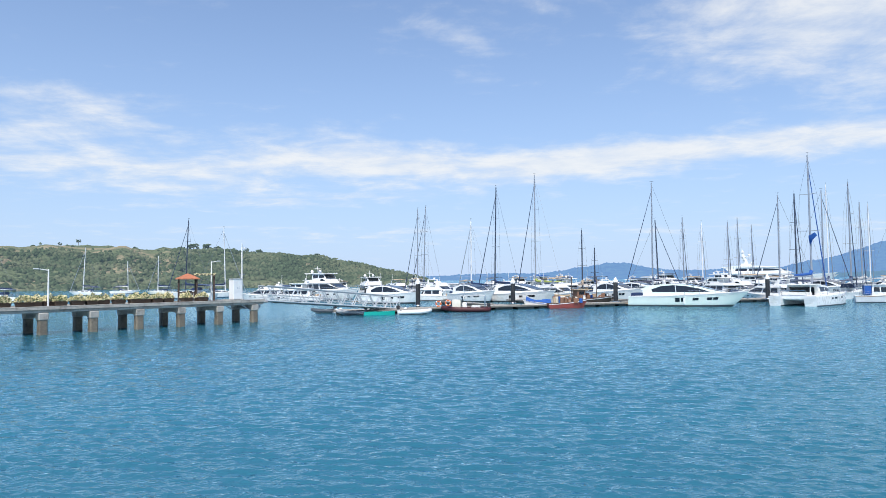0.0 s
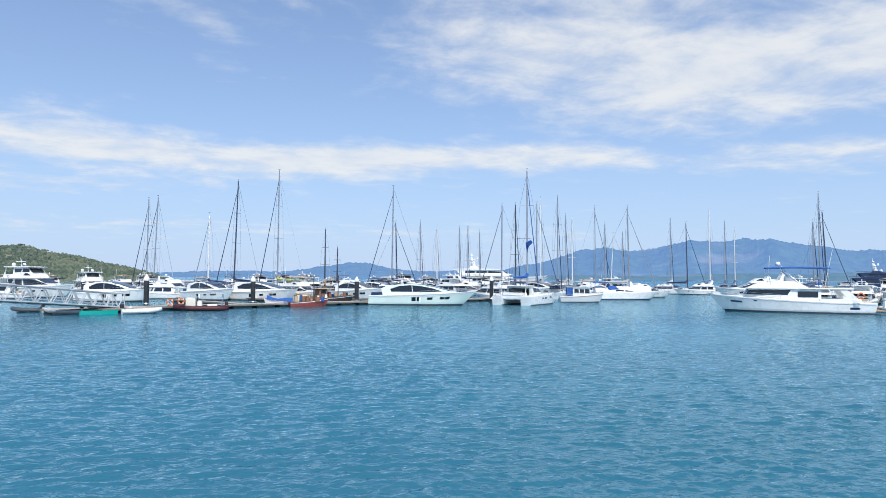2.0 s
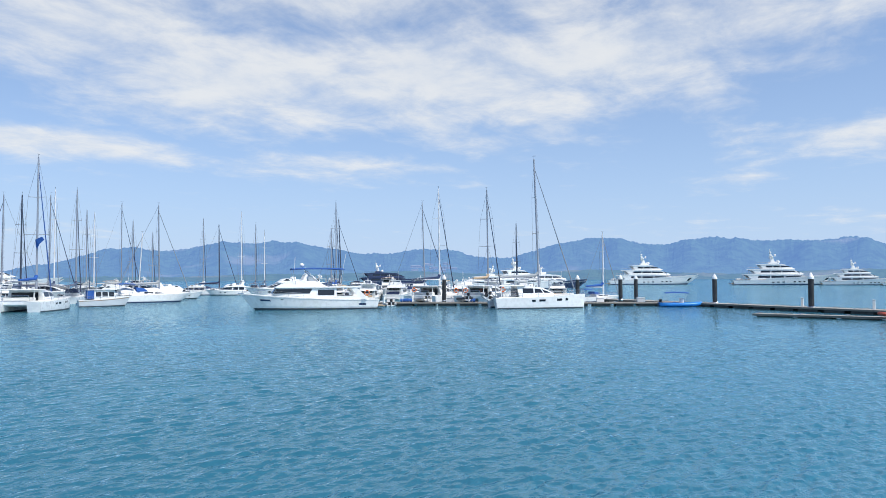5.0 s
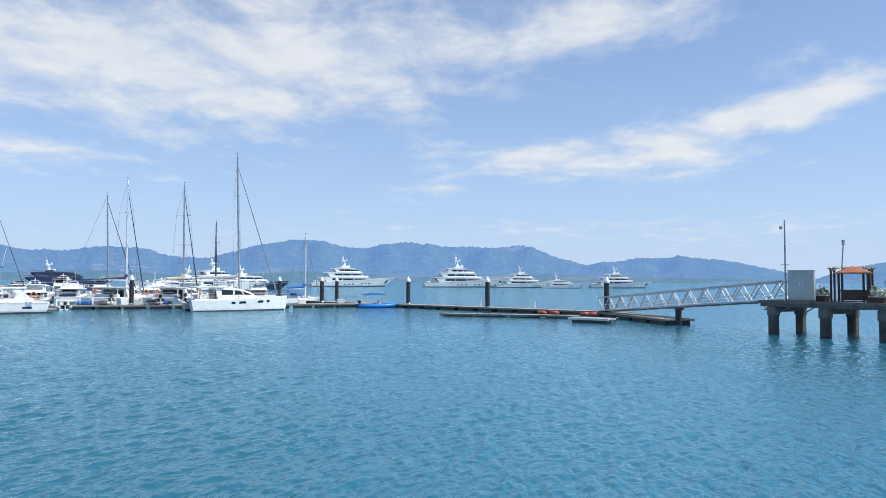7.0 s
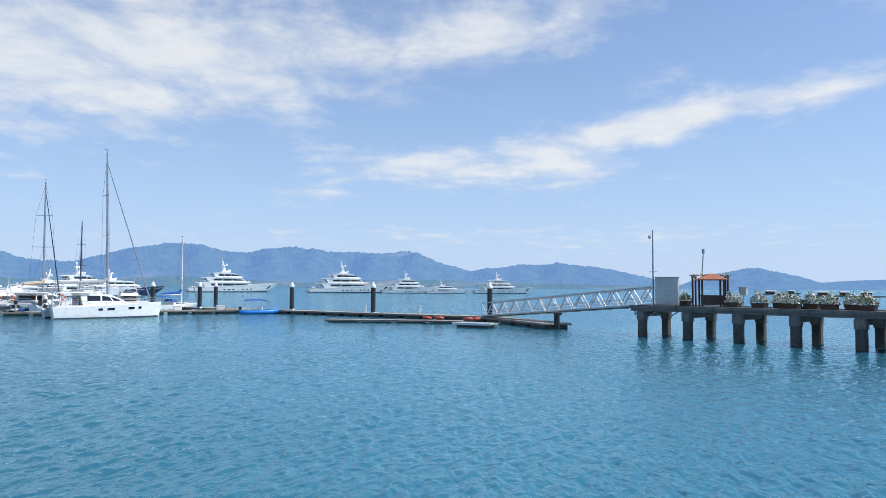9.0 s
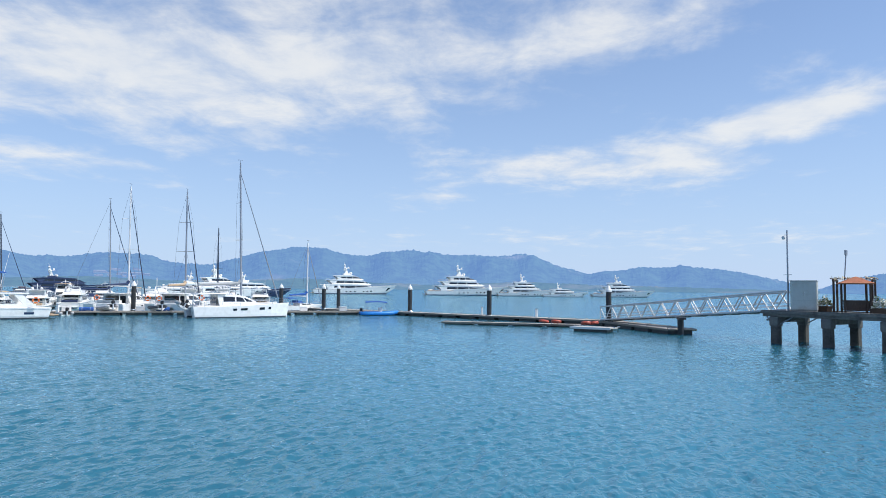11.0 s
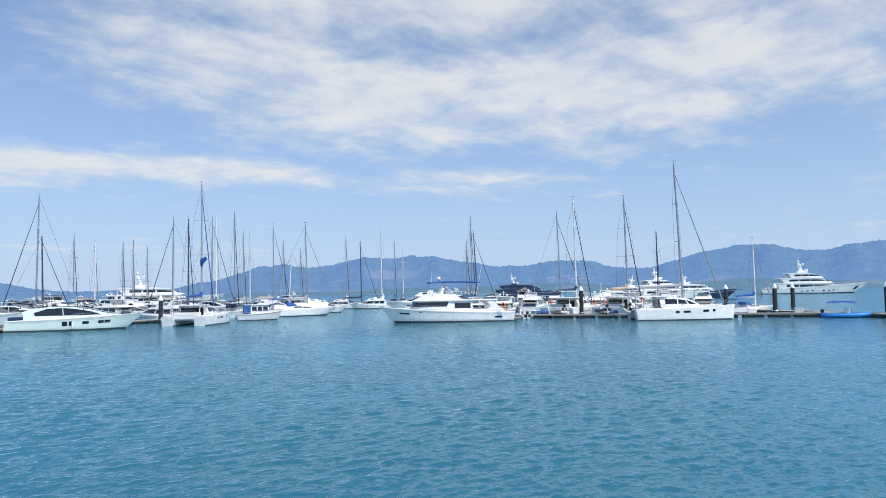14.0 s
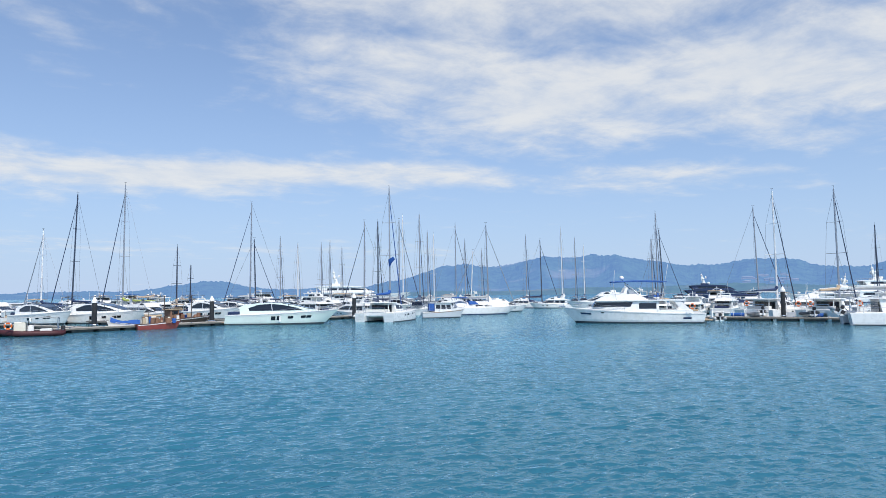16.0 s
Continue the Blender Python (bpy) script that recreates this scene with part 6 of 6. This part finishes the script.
def pergola(m, label, wide):
    e = thing("pergola", m, label, "pergola")
    for x in (-wide / 2, wide / 2):
        for y in (-0.7, 0.7):
            part("post", Shape().soft(x - 0.07, x + 0.07, y - 0.07, y + 0.07, 0, 2.5, 0.01), WOOD, e)
        part("beam", Shape().soft(x - 0.06, x + 0.06, -0.95, 0.95, 2.34, 2.5, 0.01), WOOD, e)
    for i in range(7):
        x = (i / 6 - 0.5) * (wide + 0.3)
        part("rafter", Shape().soft(x - 0.04, x + 0.04, -1.0, 1.0, 2.504, 2.58, 0.01), WOOD, e)
    rng = random.Random(9)
    s = Shape()
    for i in range(160):
        x, y, z = rng.uniform(-0.5, 0.5) * (wide + 0.3), rng.uniform(-0.95, 0.95), 2.45 + rng.uniform(0, 0.18)
        d = rng.uniform(0.06, 0.14)
        a = rng.uniform(0, 6.3)
        s.put([(x, y, z), (x + d * math.cos(a), y + d * math.sin(a), z + 0.05), (x + 0.6 * d * math.cos(a + 1), y + 0.6 * d * math.sin(a + 1), z + d)], [(0, 1, 2)])
    part("climber", s, BLOOM, e)
    return e


def switch_cabinet(m, w, d, h, label, paint=None):
    paint = paint or CABINET
    e = thing("switch_cabinet", m, label, "cabinet")
    part("plinth", Shape().soft(-w / 2 + 0.05, w / 2 - 0.05, -d / 2 + 0.05, d / 2 - 0.05, 0, 0.12, 0.01), CONCRETE, e)
    part("body", Shape().soft(-w / 2, w / 2, -d / 2, d / 2, 0.123, h, 0.03), paint, e)
    for side in (1, -1):
        y = side * (d / 2 + 0.012)
        for x0, x1 in ((-w / 2 + 0.05, -0.015), (0.015, w / 2 - 0.05)):
            dr = part("door", Shape().soft(x0, x1, y - 0.014, y + 0.014, 0.85, h - 0.08, 0.006), paint, e)
            part("handle", Shape().box(x1 - 0.1, x1 - 0.06, y - 0.03, y + 0.03, h * 0.55, h * 0.63) if x0 < -0.1 else Shape().box(x0 + 0.06, x0 + 0.1, y - 0.03, y + 0.03, h * 0.55, h * 0.63), STEEL, dr)
        part("lower_panel", Shape().soft(-w / 2 + 0.05, w / 2 - 0.05, y - 0.014, y + 0.014, 0.2, 0.81, 0.006), paint, e)
    part("lid", Shape().soft(-w / 2 - 0.04, w / 2 + 0.04, -d / 2 - 0.04, d / 2 + 0.04, h, h + 0.06, 0.01), CABINET, e)
    return e


def lamp_post(m, h, label, arm=0.7, camera_box=False, mat=None):
    e = thing("lamp_post", m, label, "lamp post")
    mat = mat or WHITEPAINT
    part("pole", Shape().tube([(0, 0, 0), (0, 0, h * 0.6), (0, 0, h)], 0.075, 8, 0.7), mat, e)
    part("base_plate", Shape().soft(-0.18, 0.18, -0.18, 0.18, 0, 0.04, 0.01), STEEL, e)
    if arm:
        part("arm", Shape().tube([(0, 0, h - 0.1), (-arm, 0, h + 0.02)], 0.035, 6), mat, e)
        part("lamp_head", Shape().soft(-arm - 0.35, -arm + 0.05, -0.1, 0.1, h - 0.03, h + 0.07, 0.02), PALE, e)
    if camera_box:
        part("bracket", Shape().tube([(0, 0, h * 0.94), (0.25, 0, h * 0.94)], 0.025, 5), STEEL, e)
        part("camera_dome", Shape().ball(0.3, 0, h * 0.91, 0.14, 1.2), PALE, e)
        part("cross_bracket", Shape().tube([(-0.35, 0, h * 0.45), (0.35, 0, h * 0.45)], 0.03, 5), STEEL, e)
    return e


def flood_light(m, h):
    e = thing("flood_light", m, "slim dark pole with a tilted floodlight head", "lamp post")
    part("pole", Shape().tube([(0, 0, 0), (0.02, 0, h * 0.6), (-0.12, 0, h)], 0.045, 6), MAST_GREY, e)
    part("lamp_head", Shape().soft(-0.20, -0.04, -0.11, 0.11, h - 0.05, h + 0.36, 0.03), MAST_GREY, e)


def info_box(m):
    e = thing("control_post", m, "grey control box on a short steel post", "control box")
    part("post", Shape().tube([(0, 0, 0), (0, 0, 1.0)], 0.05, 6), STEEL, e)
    part("box", Shape().soft(-0.3, 0.3, -0.18, 0.18, 0.95, 1.55, 0.03), CABINET, e)
    part("lid", Shape().soft(-0.34, 0.34, -0.22, 0.22, 1.553, 1.62, 0.02), CABINET, e)


def pedestal(m):
    e = thing("service_pedestal", m, "white pontoon service pedestal with a dark top", "pedestal", "service pedestals")
    part("body", Shape().soft(-0.14, 0.14, -0.14, 0.14, 0, 0.95, 0.03), WHITEPAINT, e)
    part("lamp_cap", Shape().soft(-0.16, 0.16, -0.16, 0.16, 0.953, 1.1, 0.03), PALE, e)


def life_ring(m):
    e = thing("life_ring", m, "orange life ring with white bands on a rail", "life ring", "life rings")
    part("ring", Shape().ring(0, 0, 0, 0.31, 0.085, "x"), ORANGE, e)
    for a in range(4):
        t = math.pi / 4 + a * math.pi / 2
        part("band", Shape().ball(0, 0.31 * math.cos(t), 0.31 * math.sin(t), 0.105, 1.0, 6), WHITEPAINT, e)


def floating_hut(m, wide):
    e = thing("floating_hut", m, "low fish-farm raft with a tin-roofed hut far off", "raft", "fish-farm rafts")
    part("raft", Shape().soft(-wide, wide, -4, 4, -0.1, 0.5, 0.05), WOOD, e)
    part("hut_wall", Shape().soft(-wide * 0.34, wide * 0.24, -2, 2, 0.504, 2.1, 0.05), WOOD, e)
    part("hut_roof", Shape().slab([(-wide * 0.46, 2.1), (wide * 0.36, 2.1), (wide * 0.28, 2.75), (-wide * 0.38, 2.75)], taper(2.6, 0, 1, 1, 2.1, 1.0)), PALE, e)
    part("post", Shape().tube([(wide * 0.8, 3, 0.5), (wide * 0.8, 3, 3.2)], 0.1, 5), WOOD, e)


def far_house(bearing, dist, z, w):
    e = thing("house", pose(*spot(bearing, dist), z, 0, 0, bearing), "small pale house among trees on the far slope", "house", "houses on the far slope")
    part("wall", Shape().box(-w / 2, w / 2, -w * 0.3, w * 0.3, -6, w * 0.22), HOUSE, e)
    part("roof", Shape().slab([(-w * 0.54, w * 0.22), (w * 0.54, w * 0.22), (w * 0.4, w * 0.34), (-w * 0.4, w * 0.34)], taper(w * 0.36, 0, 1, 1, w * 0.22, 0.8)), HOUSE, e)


# left pier: flowers, shelter, pergola, cabinet and lamps
for i, (x, y) in enumerate(((-21.50, 0.40), (-20.15, 0.45), (-19.22, 0.90), (-18.17, 0.90), (-17.47, 0.50), (-16.21, 0.45), (-15.09, 0.40), (-14.11, 0.60), (-12.87, 0.45), (-11.55, 0.40), (-10.58, 0.70), (-9.55, 0.50), (-8.52, 0.60), (-6.75, 0.50), (-5.24, 0.50))):
    planter(on_pier(LEFT, x, y), 0.95, BLOOM, 20 + i, 0.75)
for i, (x, y) in enumerate(((-22.6, 0.5), (-24.6, 0.4), (-26.9, 0.6), (-29.4, 0.5))):
    planter(on_pier(LEFT, x, y), 0.95, BLOOM, 40 + i, 0.75)
kiosk(on_pier(LEFT, -5.90, 1.90, 0, -28), "small timber shelter with a terracotta hipped roof")
pergola(on_pier(LEFT, -4.13, 2.00, 0, -28), "dark timber pergola with pale climbing flowers", 1.7)
switch_cabinet(on_pier(LEFT, -1.81, 0.30), 1.0, 0.8, 2.1, "tall pale switch cabinet at the pier's end", WHITEPAINT)
lamp_post(on_pier(LEFT, 0.10, 2.30), 5.7, "tall white pole with a small camera at its top", 0, True)
lamp_post(on_pier(LEFT, -18.44, 0.20), 3.0, "white lamp post with a short arm", 0.75)
lamp_post(on_pier(LEFT, -2.86, 3.00, 0, 200), 3.9, "white lamp post with a raised arm", 0.9)
# right pier
for i, (x, y) in enumerate(((-7.48, -0.70), (-9.52, -0.60), (-10.43, -2.10), (-11.81, -0.60), (-12.57, -2.10), (-14.27, -0.60), (-15.58, -1.20), (-16.61, -0.60))):
    planter(on_pier(RIGHT, x, y), 1.0, BLOOM_WHITE, 50 + i, 1.1)
for i, (x, y) in enumerate(((-19.5, -0.6), (-21.6, -1.4), (-23.8, -0.6), (-26.6, -0.7))):
    planter(on_pier(RIGHT, x, y), 1.15, BLOOM_WHITE, 60 + i, 1.15)
planter(on_pier(RIGHT, -2.18, -2.80), 1.0, BLOOM_WHITE, 77, 1.0)
kiosk(on_pier(RIGHT, -5.30, -1.50, 0, 37), "small dark timber shelter with a terracotta hipped roof")
pergola(on_pier(RIGHT, -4.40, -3.00, 0, 20), "dark timber pergola with pale climbing flowers", 2.5)
switch_cabinet(on_pier(RIGHT, -1.87, -0.75, 0, 26), 1.8, 1.0, 2.35, "wide grey switch cabinet at the pier's end")
lamp_post(on_pier(RIGHT, -0.95, -0.15), 6.3, "tall grey pole with a small camera at its top", 0, True, MAST_GREY)
flood_light(on_pier(RIGHT, -3.50, -3.40), 4.4)
info_box(on_pier(RIGHT, -7.04, -3.20))
e = thing("tyre", on_pier(RIGHT, -12.16, -1.90, 0.36, -50), "black rubber tyre standing among the planters", "tyre")
part("rubber_ring", Shape().ring(0, 0, 0, 0.28, 0.075, "x", 18, 8), BLACK, e)

# pontoon fittings
for bearing, dist in ((-86.5, 93.0), (-91.0, 87.5), (-54.0, 102.5), (-68.0, 104), (-7.0, 95.6), (-11.6, 98.0)):
    pedestal(pose(*spot(bearing, dist), 0.5))
for bearing, dist, z in ((-56.5, 108.6, 2.3), (-60.0, 108.5, 2.2), (-60.8, 108.0, 2.2), (-63.9, 107.5, 2.3), (-65.2, 104.0, 2.4), (-0.4, 84.0, 1.15), (0.4, 85.2, 1.0), (-52.6, 93.0, 2.2)):
    life_ring(pose(*spot(bearing, dist), z, 0, 0, 90 + bearing))
for i, (bearing, dist) in enumerate(((-91.6, 75.0), (-92.6, 74.6), (-95.0, 72.5), (-95.6, 72.8))):
    e = thing("float_ring", pose(*spot(bearing, dist), 0.62, 8, 5, 40 * i), "red mooring float lying on the jetty", "float", "red floats")
    part("float_body", Shape().ring(0, 0, 0, 0.40, 0.16, "z", 16, 8), REDFLOAT, e)
pontoon(spot(-94.0, 69.3), spot(-97.2, 67.6), 1.6, "short white float moored off the landing stage", 0.45, False)
part("shaft", Shape().tube([(0, 0, -1), (0, 0, 1.55)], 0.28, 10).box(-0.9, 0.35, -0.3, 0.3, 1.4, 1.6), PILEBLACK, (thing("timber_post", pose(*spot(-102.3, 67.0), 0), "short black timber pile at the landing stage", "pile")))
e = thing("kayak", pose(*spot(5.3, 79.6), 0.02, 0, 0, 4), "teal plastic kayak lying beside the landing stage", "kayak")
part("kayak_hull", Hull(3.6, 0.85, 0.35, 0.45, 0.1, 0.02, 0.3, 2.0, 0, 0.5).skin(-0.3, 1.0), TEAL, e)
part("kayak_seat", Shape().ring(0, 0, 0.42, 0.3, 0.05, "z"), BLACK, e)
for bearing, dist, wide in ((-118.4, 520, 9), (-119.8, 600, 6), (-121.9, 420, 8), (-123.2, 430, 6), (-124.6, 400, 7)):
    floating_hut(pose(*spot(bearing, dist), 0, 0, 0, bearing + 10), wide)
rng = random.Random(21)
for i in range(34):
    bearing = rng.uniform(-60.0, -56.4)
    col = round((16 - bearing) / 128 * 2400)
    slope = [far_verts[col * far_rows + r] for r in range(1, 15)]
    want = rng.choice((0.75, 0.95, 1.1)) + rng.uniform(-0.06, 0.06)
    x, y, z = min(slope, key=lambda p: abs(math.degrees(math.atan2(p[2] - EYE, math.hypot(p[0], p[1]))) - want))
    far_house(bearing, math.hypot(x, y), z, rng.uniform(12, 26))


def dock_box(m, mat, label):
    e = thing("dock_box", m, label, "dock box", "dock boxes")
    part("body", Shape().soft(-0.55, 0.55, -0.3, 0.3, 0, 0.55, 0.04), mat, e)
    part("lid", Shape().soft(-0.6, 0.6, -0.34, 0.34, 0.553, 0.66, 0.04), mat, e)
    part("latch", Shape().box(-0.05, 0.05, -0.37, -0.34, 0.45, 0.6), STEEL, e)


def canvas_roll(m, label):
    e = thing("canvas_bundle", m, label, "canvas bundle")
    part("roll", Shape().tube([(-0.9, 0, 0.25), (-0.3, 0.05, 0.3), (0.3, -0.04, 0.27), (0.9, 0.03, 0.24)], 0.26, 9), BLUE_CANVAS, e)
    for x in (-0.5, 0.5):
        part("tie", Shape().ring(x, 0, 0.28, 0.27, 0.025, "x", 10, 5), WHITEPAINT, e)


for q, kind in ((0.62, "white"), (0.70, "roll"), (0.76, "grey"), (0.83, "white"), (0.90, "roll"), (0.95, "white"), (0.30, "white"), (0.18, "grey")):
    x, y = 104.5 + (84.8 - 104.5) * q, 19.0 + (63.5 - 19.0) * q
    m = pose(x + 0.7, y + 0.3, 0.502, 0, 0, 114)
    if kind == "roll":
        canvas_roll(m, "rolled blue canvas lying on the pontoon")
    else:
        dock_box(m, WHITEPAINT if kind == "white" else PALE, f"{kind} plastic dock box standing on the pontoon")
dinghy(pose(88.2, 57.0, 0.72, 0, 8, 70), 3.0, "grey inflatable dinghy pulled up on the pontoon", RIBGREY)
dinghy(pose(90.9, 51.2, 0.72, 0, 6, 62), 2.8, "charcoal inflatable dinghy pulled up on the pontoon", RIBDARK)
